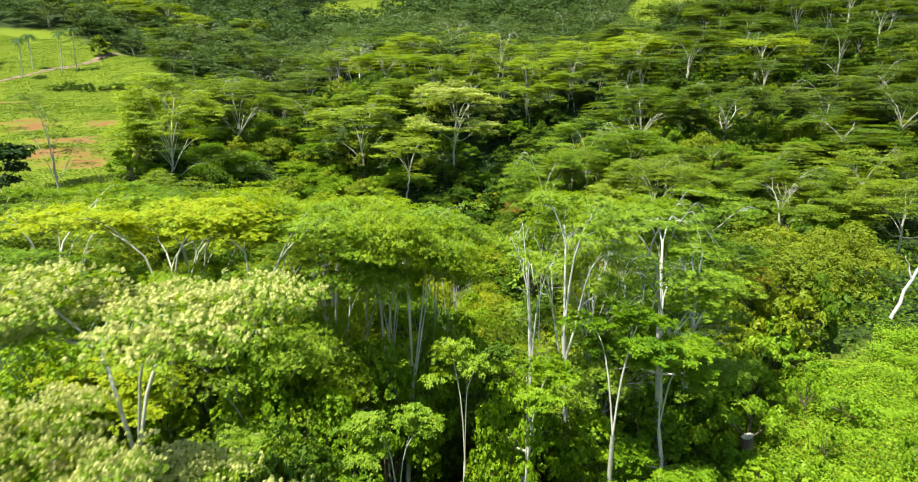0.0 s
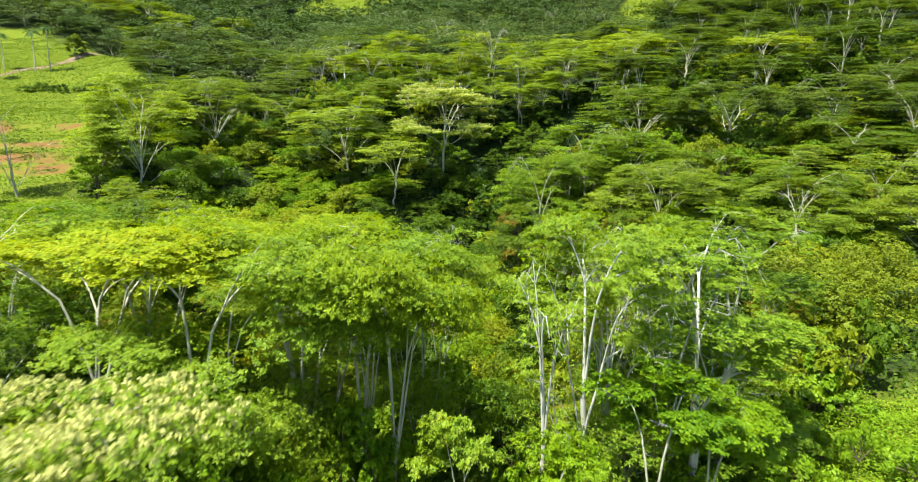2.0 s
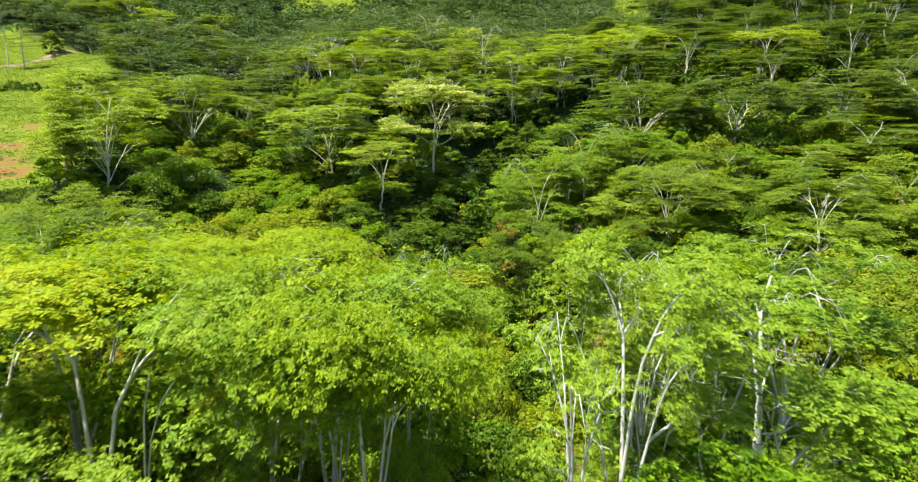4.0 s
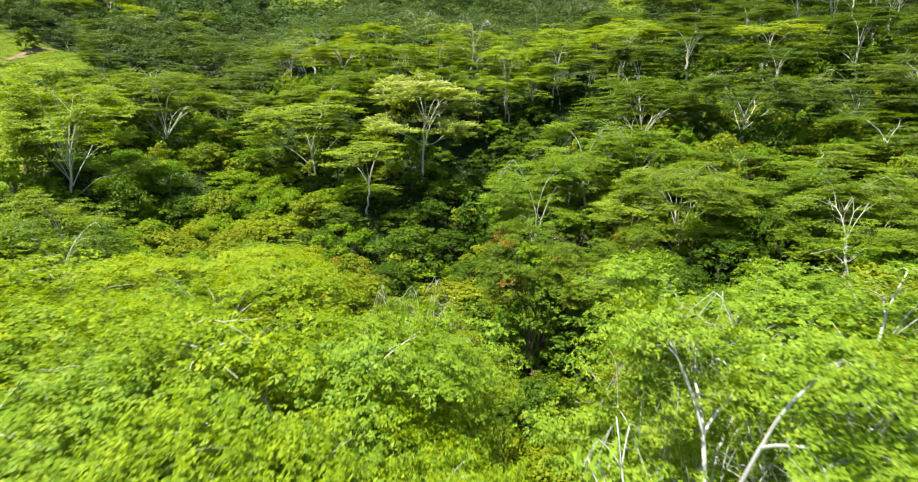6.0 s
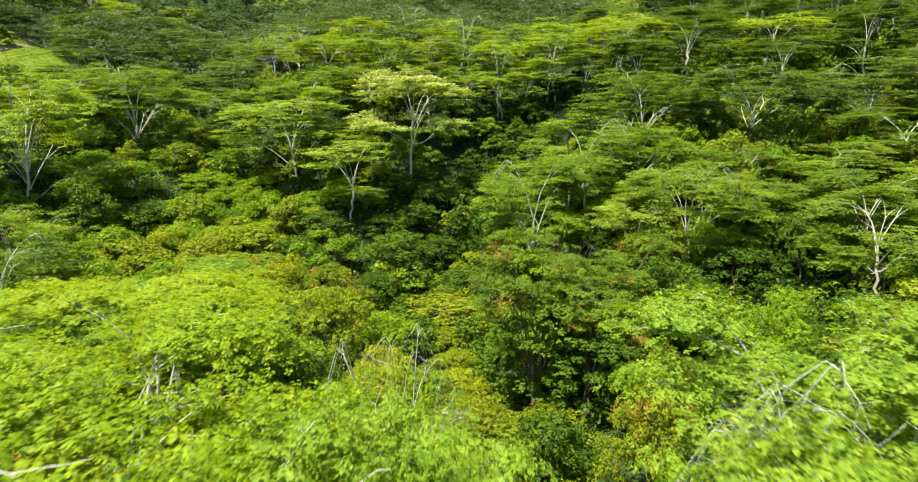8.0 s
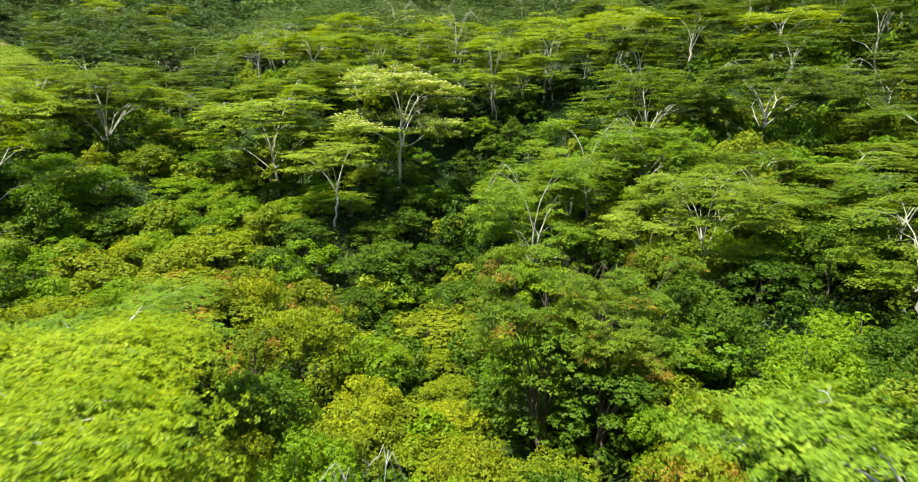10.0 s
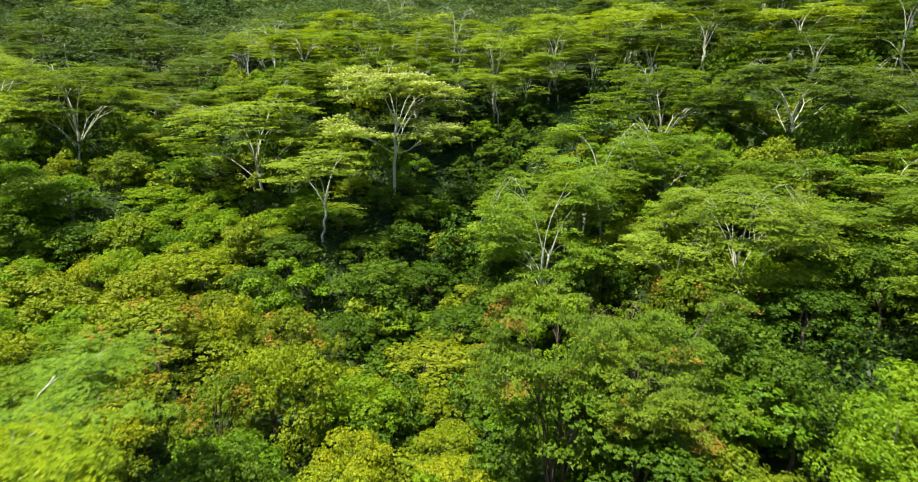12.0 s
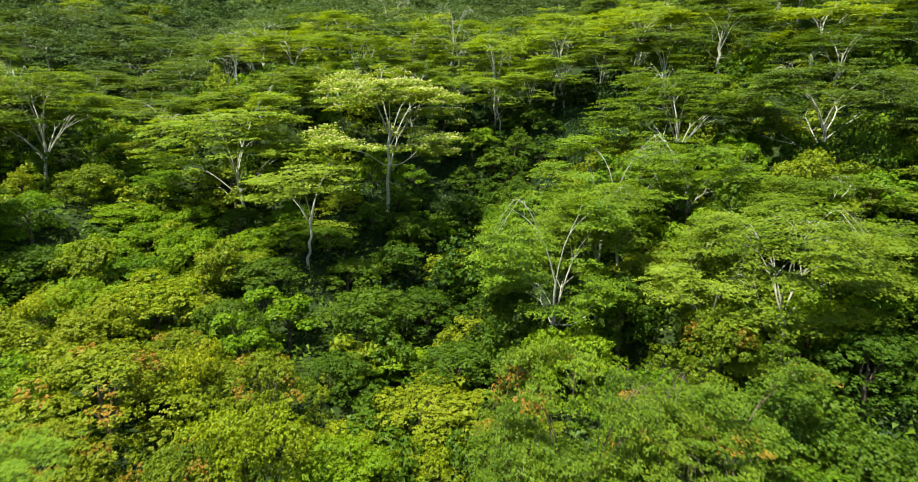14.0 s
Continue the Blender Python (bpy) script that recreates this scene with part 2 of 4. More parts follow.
def mesh_from(name, verts, faces, material, uniform=None):
    """A mesh from arrays: faces is an (n, 3) or (n, 4) array."""
    me = bpy.data.meshes.new(name)
    verts, faces = np.asarray(verts, np.float32), np.asarray(faces, np.int32)
    n, k = faces.shape
    me.vertices.add(len(verts)); me.vertices.foreach_set("co", verts.ravel())
    me.loops.add(n * k); me.loops.foreach_set("vertex_index", faces.ravel())
    me.polygons.add(n); me.polygons.foreach_set("loop_start", np.arange(0, n * k, k, dtype=np.int32))
    me.polygons.foreach_set("loop_total", np.full(n, k, np.int32))
    me.materials.append(material)
    me.update(calc_edges=True)
    return me


def part(name, mesh, parent, label="", kind=""):
    ob = new(name, mesh)
    ob.parent = parent
    if label or kind:
        tagged(ob, label, kind=kind)
    return ob


def smooth_shade(me):
    me.polygons.foreach_set("use_smooth", np.ones(len(me.polygons), bool))
    return me


def build_ground():
    xs = np.concatenate([np.linspace(-1500, -260, 40)[:-1], np.arange(-260, 261, 4.0), np.linspace(260, 1500, 40)[1:]])
    ys = np.concatenate([np.linspace(-600, -60, 20)[:-1], np.arange(-60, 361, 4.0), np.linspace(360, 1400, 80)[1:]])
    gx, gy = np.meshgrid(xs, ys)
    v = np.stack([gx, gy, land(gx, gy)], -1).reshape(-1, 3)
    w, h = len(xs), len(ys)
    i = (np.arange(h - 1)[:, None] * w + np.arange(w - 1)).ravel()
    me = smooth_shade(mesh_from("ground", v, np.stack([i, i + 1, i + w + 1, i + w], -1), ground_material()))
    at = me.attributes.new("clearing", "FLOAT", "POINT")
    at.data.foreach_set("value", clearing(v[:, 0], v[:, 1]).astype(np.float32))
    at = me.attributes.new("bare", "FLOAT", "POINT")
    at.data.foreach_set("value", bare_earth(v[:, 0], v[:, 1]).astype(np.float32))
    tagged(new("ground", me), "steep valley ground of dark leaf litter and grassy clearings", "ground", kind="structure")


build_ground()

# ---- plant building blocks ----


def tubes(paths, sides=6):
    """Vertices and faces of tapered tubes: each path is (points (n, 3), radii (n))."""
    vs, fs, base = [], [], 0
    ang = np.arange(sides) * 2 * np.pi / sides
    for pts, rad in paths:
        pts, rad = np.asarray(pts, float), np.asarray(rad, float)
        tan = np.gradient(pts, axis=0)
        tan /= np.linalg.norm(tan, axis=1, keepdims=True) + 1e-9
        ref = np.where(np.abs(tan[:, 2:3]) > 0.9, np.array([[1.0, 0, 0]]), np.array([[0, 0, 1.0]]))
        ref = np.repeat(ref[:1], len(pts), 0)
        u = np.cross(tan, ref); u /= np.linalg.norm(u, axis=1, keepdims=True) + 1e-9
        w = np.cross(tan, u)
        ring = pts[:, None] + rad[:, None, None] * (np.cos(ang)[None, :, None] * u[:, None] + np.sin(ang)[None, :, None] * w[:, None])
        vs.append(ring.reshape(-1, 3))
        n = len(pts)
        a = base + np.arange(n - 1)[:, None] * sides + np.arange(sides)
        b = base + np.arange(n - 1)[:, None] * sides + (np.arange(sides) + 1) % sides
        fs.append(np.stack([a, b, b + sides, a + sides], -1).reshape(-1, 4))
        base += n * sides
    return np.concatenate(vs), np.concatenate(fs)


def bend(a, b, lift, rng, n=7, wobble=0.03):
    """A curved line from a to b that rises first, then spreads, with a slight wobble."""
    a, b = np.asarray(a, float), np.asarray(b, float)
    length = np.linalg.norm(b - a)
    c = a * 0.55 + b * 0.45 + np.array([0, 0, lift * length])
    t = np.linspace(0, 1, n)[:, None]
    p = (1 - t) ** 2 * a + 2 * t * (1 - t) * c + t * t * b
    k = rng.normal(0, wobble * length, (n, 3)) * np.sin(np.pi * t)
    return p + k


def cards(centre, normal, length, width, rng, droop=0.25, simple=False):
    """Leaf sprays: each a kite of two triangles, folded along its midrib; simple: one pointed triangle."""
    n = len(centre)
    normal = normal / (np.linalg.norm(normal, axis=1, keepdims=True) + 1e-9)
    r = rng.normal(size=(n, 3))
    u = np.cross(normal, r); u /= np.linalg.norm(u, axis=1, keepdims=True) + 1e-9
    w = np.cross(normal, u)
    L, W = np.broadcast_to(length, (n,))[:, None] * rng.uniform(0.7, 1.3, (n, 1)), np.broadcast_to(width, (n,))[:, None] * rng.uniform(0.7, 1.3, (n, 1))
    if simple:
        v = np.stack([centre - u * L * 0.5 + w * W * 0.55, centre - u * L * 0.35 - w * W * 0.55, centre + u * L * 0.6 - normal * L * droop], 1).reshape(-1, 3)
        return v, np.arange(n * 3).reshape(-1, 3)
    fold = normal * W * 0.35
    v = np.stack([centre - u * L * 0.5, centre - u * L * 0.05 + w * W * 0.5 + fold, centre + u * L * 0.5 - normal * L * droop, centre - u * L * 0.05 - w * W * 0.5 + fold], 1).reshape(-1, 3)
    i = np.arange(n) * 4
    f = np.concatenate([np.stack([i, i + 1, i + 2], -1), np.stack([i, i + 2, i + 3], -1)])
    return v, f


def fronds(centre, normal, count, length, width, rng):
    """Feathery compound leaves: from each centre a few drooping fronds spread like a rosette."""
    n = len(centre)
    normal = normal / (np.linalg.norm(normal, axis=1, keepdims=True) + 1e-9)
    u = np.cross(normal, rng.normal(size=(n, 3))); u /= np.linalg.norm(u, axis=1, keepdims=True) + 1e-9
    w = np.cross(normal, u)
    turn = np.arange(count)[None] * (2 * np.pi / count) + rng.normal(0, 0.25, (n, count))
    out = (np.cos(turn)[..., None] * u[:, None] + np.sin(turn)[..., None] * w[:, None]).reshape(-1, 3)
    up = np.repeat(normal, count, 0)
    side = np.cross(up, out)
    base = np.repeat(centre, count, 0) + rng.normal(0, 0.02, (n * count, 3))
    L = length * rng.uniform(0.65, 1.25, (n * count, 1)); W = width * rng.uniform(0.75, 1.25, (n * count, 1))
    sag = up * L * rng.uniform(0.05, 0.45, (n * count, 1))
    v = np.stack([base + side * W * 0.15, base + out * L * 0.8 + side * W * 0.55 - sag * 0.6, base + out * L - side * W * 0.45 - sag], 1).reshape(-1, 3)
    return v, np.arange(len(v)).reshape(-1, 3)


def rain_tree_parts(seed, H, R, leaf, cards_n, card, fork=0.4, n_limb=5, levels=4, pitch=62, spread=46, flat=0.55, dome=0.16, plate=(0.13, 0.21), bark=None, girth=0.021, bloom=0.0, rosette=0, bare=0.0, accent=None, share=0.0, thick=0.16, tilt=0.24, fine=True, lean=0.04, shift=(0, 0), skirt=0.6, ease=(0.4, 1.15)):
    """Meshes of a rain tree: a trunk whose limbs fan out and fork again and again, each twig end carrying a level plate of leaves."""
    rng = np.random.default_rng(seed)
    bark = bark or BARK
    zf = H * fork
    foot = np.array([rng.normal(0, lean * H) + shift[0] * R, rng.normal(0, lean * H) + shift[1] * R, zf])
    r0 = girth * H
    segs, tips = [], []

    def go(p, az, el, length, rad, level, limb):
        el = max(el, 0.04)
        el2 = el * rng.uniform(0.6, 0.85)
        pts, q = [p], p
        for j in range(3):
            e = el + (el2 - el) * j / 2
            az += rng.normal(0, 0.09)
            q = q + length / 3 * np.array([math.cos(az) * math.cos(e), math.sin(az) * math.cos(e), math.sin(e)])
            pts.append(q)
        tail = rad * 0.7
        segs.append((np.array(pts), rad, tail, level, limb))
        if level == levels:
            tips.append((q, az))
            return
        if level >= levels - 1 or (level == levels - 2 and rng.uniform() < 0.5):
            tips.append((pts[2], az))
        k = 3 if rng.uniform() < 0.42 else 2
        for j in range(k):
            a = az + radians(spread) * (j - (k - 1) / 2) * rng.uniform(0.8, 1.3) + rng.normal(0, 0.12)
            go(q, a, el2 * rng.uniform(*ease) + rng.normal(0, 0.14), length * rng.uniform(0.6, 0.9), tail * (0.92 if j == k // 2 else 0.72), level + 1, limb)

    turn = rng.uniform(0, 6.28)
    for g in range(n_limb):
        low = rng.uniform() if g > 1 else 0
        start = foot - np.array([0, 0, zf * 0.3 * low])
        go(start, turn + g * 2.4 + rng.normal(0, 0.22), radians(pitch) * (1.15 - skirt * low) * rng.uniform(0.9, 1.12), R * rng.uniform(0.3, 0.42), r0 * rng.uniform(0.3, 0.44), 0, g)
    # fit the fan to the height and spread of the tree, with a flattened top
    ends = np.array([t for t, _ in tips])
    wide = R * 0.86 / np.percentile(np.hypot(ends[:, 0] - foot[0], ends[:, 1] - foot[1]), 90)
    high = (H - zf) / (np.percentile(ends[:, 2], 97) - zf)

    def fitted(p):
        x, y = (p[..., 0] - foot[0]) * wide, (p[..., 1] - foot[1]) * wide
        roof = H * (1 - dome * np.minimum(1.3, np.hypot(x, y) / R) ** 2) - zf
        u = np.clip((p[..., 2] - zf) * high / roof, -0.4, 1.06)
        near = np.clip(u / 0.25, 0, 1)
        z = np.where(u > 0, zf + roof * (u * (1 - near) + np.abs(u) ** flat * near), zf + roof * u)
        return np.stack([x + foot[0], y + foot[1], z], -1)

    trunk = (bend((0, 0, -1.0), foot, 0, rng, 8, 0.015), np.linspace(r0 * 1.1, r0 * 0.75, 8))
    trunk[1][0] *= 1.4
    limbs = []
    for g in range(n_limb):
        big = [(fitted(p), np.linspace(a, b, len(p))) for p, a, b, lv, li in segs if li == g and lv <= 1]
        small = [(fitted(p), np.linspace(a, b, len(p))) for p, a, b, lv, li in segs if li == g and 1 < lv <= (levels if fine else 2)]
        v, f = tubes(big, 6 if fine else 4)
        if small:
            v2, f2 = tubes(small, 3)
            v, f = np.concatenate([v, v2]), np.concatenate([f, f2 + len(v)])
        limbs.append((v, f))
    plates = [(fitted(p[None])[0], R * rng.uniform(*plate), az) for p, az in tips]
    if bare:
        plates = [q for q in plates if rng.uniform() > bare]
    area = sum(r * r for _, r, _ in plates)
    cen, nor, tip = [], [], []
    for p, r, az in plates:
        k = max(3, int(cards_n * r * r / area))
        m = int(rng.integers(6, 11)) if rosette else int(rng.integers(9, 16))
        sa, sr = rng.uniform(0, 6.28, m), r * np.sqrt(rng.uniform(0.0, 1.0, m))
        sub = np.stack([sr * np.cos(sa) * 1.25, sr * np.sin(sa) * 0.9, thick * r * (1 - (sr / r) ** 2) + rng.normal(0, 0.35 * thick * r, m)], 1)
        which = rng.integers(0, m, k)
        a, q = rng.uniform(0, 6.28, k), np.sqrt(rng.uniform(0, 1, k)) * r * rng.uniform(0.25, 0.45, m)[which]
        off = np.stack([q * np.cos(a), q * np.sin(a), rng.normal(0, 0.16 * thick * r, k) - 0.3 * q * q / r], 1)
        ca, sn = math.cos(az), math.sin(az)
        loc = sub[which] + off
        c = p + np.stack([loc[:, 0] * ca - loc[:, 1] * sn, loc[:, 0] * sn + loc[:, 1] * ca, loc[:, 2] - 0.06 * np.maximum(0, loc[:, 0])], 1)
        cen.append(c)
        nor.append(np.array([0.25 * ca, 0.25 * sn, 1.0]) + rng.normal(0, tilt, (k, 3)))
        tip.append(np.full(k, rng.uniform() < share) & (rng.uniform(size=k) < 0.6))
    cen, nor, tip = np.concatenate(cen), np.concatenate(nor), np.concatenate(tip)
    out = {"trunk": smooth_shade(mesh_from("trunk", *tubes([trunk], 8 if fine else 5), bark)), "limbs": [smooth_shade(mesh_from("limb", v, f, bark)) for v, f in limbs]}

    def leafage(c, n):
        return fronds(c, n, rosette, card, card * 0.6, rng) if rosette else cards(c, n, card, card * 0.5, rng, simple=True)

    if accent and tip.any():
        out["young_growth"] = mesh_from("young_growth", *leafage(cen[tip], nor[tip]), accent)
        cen, nor = cen[~tip], nor[~tip]
    out["crown"] = mesh_from("crown", *leafage(cen, nor), leaf)
    if bloom:
        b = cen[rng.uniform(size=len(cen)) < bloom] + np.array([0, 0, 0.1 + 0.2 * card])
        b = np.repeat(b, 9, 0)
        puff = rng.normal(size=b.shape)
        puff /= np.linalg.norm(puff, axis=1, keepdims=True)
        puff[:, 2] = np.abs(puff[:, 2])
        size = 0.115 if rosette else 0.11
        out["blossom"] = mesh_from("blossom", *cards(b + puff * size * 0.8, puff + rng.normal(0, 0.3, b.shape), size, size * 0.8, rng, simple=True), BLOSSOM)
    return out


def broad_parts(seed, H, R, lumps, n_cards, card, leaf, skirt=0.25, bark=None, accent=None, share=0.0, simple=True):
    """Meshes of a round, bushy broadleaf tree: stem with limbs, and a crown of leafy lumps with gaps."""
    rng = np.random.default_rng(seed)
    bark = bark or BARK_DARK
    mid = H * (0.5 + skirt * 0.1)
    half = H - mid
    ps = []
    lean = rng.normal(0, 0.18, 2)
    for i in range(lumps):
        phi = i * 2.4 + rng.uniform(-0.7, 0.7)
        rho = R * math.sqrt((i + 0.5) / lumps) * rng.uniform(0.7, 1.05)
        shell = (1 - min(0.98, rho / (R * 1.08)) ** 2) ** 0.6
        z = H * (0.34 + 0.52 * shell * rng.uniform(0.45, 1.2)) - (rng.uniform(0.1, 0.3) * H * skirt if rho > 0.7 * R else 0)
        wide = R * rng.choice((0.15, 0.2, 0.25, 0.33)) * (1.1 - 0.3 * rho / R)
        ps.append((np.array([rho * math.cos(phi) + lean[0] * z, rho * math.sin(phi) + lean[1] * z, z]), wide))
        if rho > 0.55 * R and rng.uniform() < 0.4 + skirt:
            ps.append((np.array([rho * math.cos(phi) * 0.9, rho * math.sin(phi) * 0.9, z * rng.uniform(0.35, 0.65)]), wide * rng.uniform(0.8, 1.1)))
    fork = np.array([0, 0, H * 0.25])
    r0 = 0.02 * H + 0.008 * R
    paths = [(bend((0, 0, -0.6), fork, 0, rng, 4, 0.03), np.linspace(r0 * 1.3, r0 * 0.8, 4))]
    for p, r in ps[:7]:
        paths.append((bend(fork, p, 0.08, rng, 4, 0.05), np.linspace(r0 * 0.45, 0.03, 4)))
    area = sum(r * r for _, r in ps)
    cen, nor = [], []
    for p, r in ps:
        k = int(n_cards * r * r / area)
        d = rng.normal(size=(k, 3)); d /= np.linalg.norm(d, axis=1, keepdims=True)
        d[:, 2] = np.where(d[:, 2] < -0.35, -d[:, 2] * rng.uniform(0.2, 1), d[:, 2])
        # knots of leaves instead of an even skin
        m = int(rng.integers(20, 40))
        kn = rng.normal(size=(m, 3)); kn /= np.linalg.norm(kn, axis=1, keepdims=True)
        kn[:, 2] = np.abs(kn[:, 2]) - 0.3
        near = np.argmax(d @ kn.T, 1)
        d = d * 0.62 + kn[near] * 0.38 * rng.uniform(0.5, 1.5, m)[near][:, None]
        rad = r * (0.80 + 0.2 * rng.uniform(0, 1, (k, 1)) + rng.uniform(-0.2, 0.28, m)[near][:, None])
        cen.append(p + d * rad * np.array([1.08, 1.08, 0.85]))
        nor.append(d + np.array([0, 0, 0.5]) + rng.normal(0, 0.45, (k, 3)))
    cen, nor = np.concatenate(cen), np.concatenate(nor)
    out = {"trunk": smooth_shade(mesh_from("trunk", *tubes(paths, 4), bark)), "limbs": []}
    if accent:
        top = (cen[:, 2] > mid + 0.2 * half) & (np.sin(cen[:, 0] * 1.1 + seed) * np.cos(cen[:, 1] * 0.9) > 1 - 2 * share) & (rng.uniform(size=len(cen)) < 0.6)
        out["young_growth"] = mesh_from("young_growth", *cards(cen[top], nor[top], card, card * 0.8, rng, simple=simple), accent)
        cen, nor = cen[~top], nor[~top]
    out["crown"] = mesh_from("crown", *cards(cen, nor, card, card * 0.8, rng, simple=simple), leaf)
    return out


def grow(name, parts, label, category, group, young=""):
    """A plant from its meshes, standing at the origin, kept out of the scene until it is copied."""
    root = new(name)
    part("trunk", parts["trunk"], root)
    for me in parts["limbs"]:
        part("limb", me, root)
    part("crown", parts["crown"], root, kind="stuff")
    if "blossom" in parts:
        part("blossom", parts["blossom"], root, "cream-white flower tufts", "stuff")
    if "young_growth" in parts:
        part("young_growth", parts["young_growth"], root, young, "stuff")
    tagged(root, label, category, group)
    return root


early = []
placed = []      # x, y, radius of what stands


def plant(kind, x, y, top, radius, turn=0.0, note=""):
    """A copy of a plant with its base on the ground, stretched to reach the given top and radius. kind: (root, H, R)."""
    root, H, R = kind
    z = float(land(x, y))
    s = radius / R
    m = Matrix.Translation((x, y, z)) @ Matrix.Rotation(turn, 4, "Z") @ Matrix.Diagonal((s, s, max(0.35, (top - z) / H), 1))
    ob = copy_thing(root, m)
    placed.append((x, y, radius))
    if note:
        tagged(ob, note)
    return ob


def remove(kinds):
    for root, _, _ in kinds:
        for o in (*root.children_recursive, root):
            bpy.data.objects.remove(o)


# ---- kinds of trees ----
A_LABEL = "tall rain tree with pale trunk and flat feathery crown"
near_kinds = [(grow("rain_tree", rain_tree_parts(10 + i, 22, 7, (ALBIZIA_GOLD, ALBIZIA_GOLD, ALBIZIA_FRESH)[i], 13000, 0.14, fork=(0.5, 0.62, 0.56)[i], skirt=0.2, ease=(0.5, 1.1), n_limb=5, rosette=7, dome=0.07, flat=0.5, plate=(0.20, 0.30), girth=0.0105, pitch=48, bare=0.32), A_LABEL, "tree", "rain trees"), 22, 7) for i in range(3)]
bloom_kinds = [(grow("rain_tree", rain_tree_parts(30 + i, 26, 7, ALBIZIA_FRESH, 10500, 0.17, fork=(0.76, 0.7)[i], n_limb=6, rosette=7, dome=0.06, flat=0.6, plate=(0.18, 0.27), thick=0.10, tilt=0.2, girth=0.0095, bloom=0.6, pitch=30, skirt=0.2, bare=0.35, lean=0.005, shift=((-0.5, 0.0), (-0.3, 0))[i]), "rain tree covered in cream-white blossom, pale trunk", "tree", "rain trees"), 26, 7) for i in range(2)]
sapling_kinds = [(grow("rain_tree", rain_tree_parts(36 + i, 18, 3, (BRIGHT, ALBIZIA_FRESH)[i], 2600, 0.2, fork=0.66, n_limb=4, levels=3, rosette=6, dome=0.14, flat=0.7, plate=(0.22, 0.34), girth=0.008, pitch=50), "slender young rain tree with small fresh green crown", "tree", "rain trees"), 18, 3) for i in range(2)]
white_kinds = [(grow("rain_tree", rain_tree_parts(40 + i, 22, 5, ALBIZIA_FRESH, 7500, 0.14, fork=(0.68, 0.62)[i], skirt=0.15, n_limb=6, rosette=7, dome=0.08, flat=0.6, plate=(0.18, 0.28), girth=0.0105, bark=BARK_DEAD, bare=0.42, pitch=40), "rain tree with bare white limbs under thin flat crown", "tree", "rain trees"), 22, 5) for i in range(2)]
mid_kinds = [(grow("rain_tree", rain_tree_parts(50 + i, 20, 8, (ALBIZIA, ALBIZIA, ALBIZIA_DEEP_SHADE, ALBIZIA_LIGHT, ALBIZIA, ALBIZIA_DEEP_SHADE)[i], 30000, 0.29, fork=0.5, girth=0.0085, n_limb=9, dome=0.44, flat=0.85, pitch=47, plate=(0.12, 0.23), thick=0.17, tilt=0.28, bare=0.3), A_LABEL, "tree", "rain trees"), 20, 8) for i in range(6)]
lush_kinds = [(grow("rain_tree", rain_tree_parts(64 + i, 20, 9, (ALBIZIA_PALE, ALBIZIA, ALBIZIA)[i], 40000, 0.29, fork=0.38, girth=0.009, skirt=0.75, n_limb=11, dome=0.5, flat=0.9, pitch=48, plate=(0.105, 0.20), thick=0.17, tilt=0.28, bare=0.3), "spreading rain tree with many tiers of pale foliage", "tree", "rain trees"), 20, 9) for i in range(3)]
pale_kinds = [(grow("rain_tree", rain_tree_parts(60, 20, 8, ALBIZIA_PALE, 34000, 0.28, fork=0.52, girth=0.0095, n_limb=8, dome=0.42, flat=0.85, pitch=46, bloom=0.10, plate=(0.12, 0.22), thick=0.17, tilt=0.28, bare=0.3), "rain tree with pale blossom dusting its tiered crown", "tree", "rain trees"), 20, 8)]
thin_kinds = [(grow("rain_tree", rain_tree_parts(70, 20, 7, ALBIZIA_PALE, 9000, 0.33, fork=0.45, n_limb=6, dome=0.3, flat=0.95, pitch=42, levels=3, plate=(0.16, 0.25), girth=0.009), "thin-crowned rain tree with long pale bare limbs", "tree", "rain trees"), 20, 7)]
lone_kind = (grow("rain_tree", rain_tree_parts(72, 20, 7, ALBIZIA_DEEP_SHADE, 5000, 0.36, fork=0.36, n_limb=6, dome=0.3, flat=0.95, pitch=48, levels=3, plate=(0.15, 0.24), girth=0.01), "lone thin-crowned rain tree at the meadow's edge", "tree", "rain trees"), 20, 7)
# Deep-leaf kinds below also darken the back slopes in place of cloud shade.
back_kinds = [(grow("rain_tree", rain_tree_parts(80 + i, 20, 8, (ALBIZIA_DEEP_SHADE, ALBIZIA, ALBIZIA_PALE, ALBIZIA_DEEP_SHADE)[i], 8500, 0.5, fork=0.42, girth=0.011, n_limb=7, levels=3, dome=0.42, flat=0.8, plate=(0.2, 0.34), thick=0.1, fine=False, bare=0.25), A_LABEL, "tree", "rain trees"), 20, 8) for i in range(4)]
ridge_kinds = [(grow("rain_tree", rain_tree_parts(86 + i, 20, 7, (ALBIZIA_PALE, ALBIZIA_DEEP_SHADE, ALBIZIA)[i], 10000, 0.42, fork=0.48, girth=0.011, n_limb=7, levels=3, dome=0.38, flat=0.8, plate=(0.19, 0.33), thick=0.1, fine=False, bare=0.25), "slim rain tree with bare pale trunk on the ridge", "tree", "rain trees"), 20, 7) for i in range(3)]
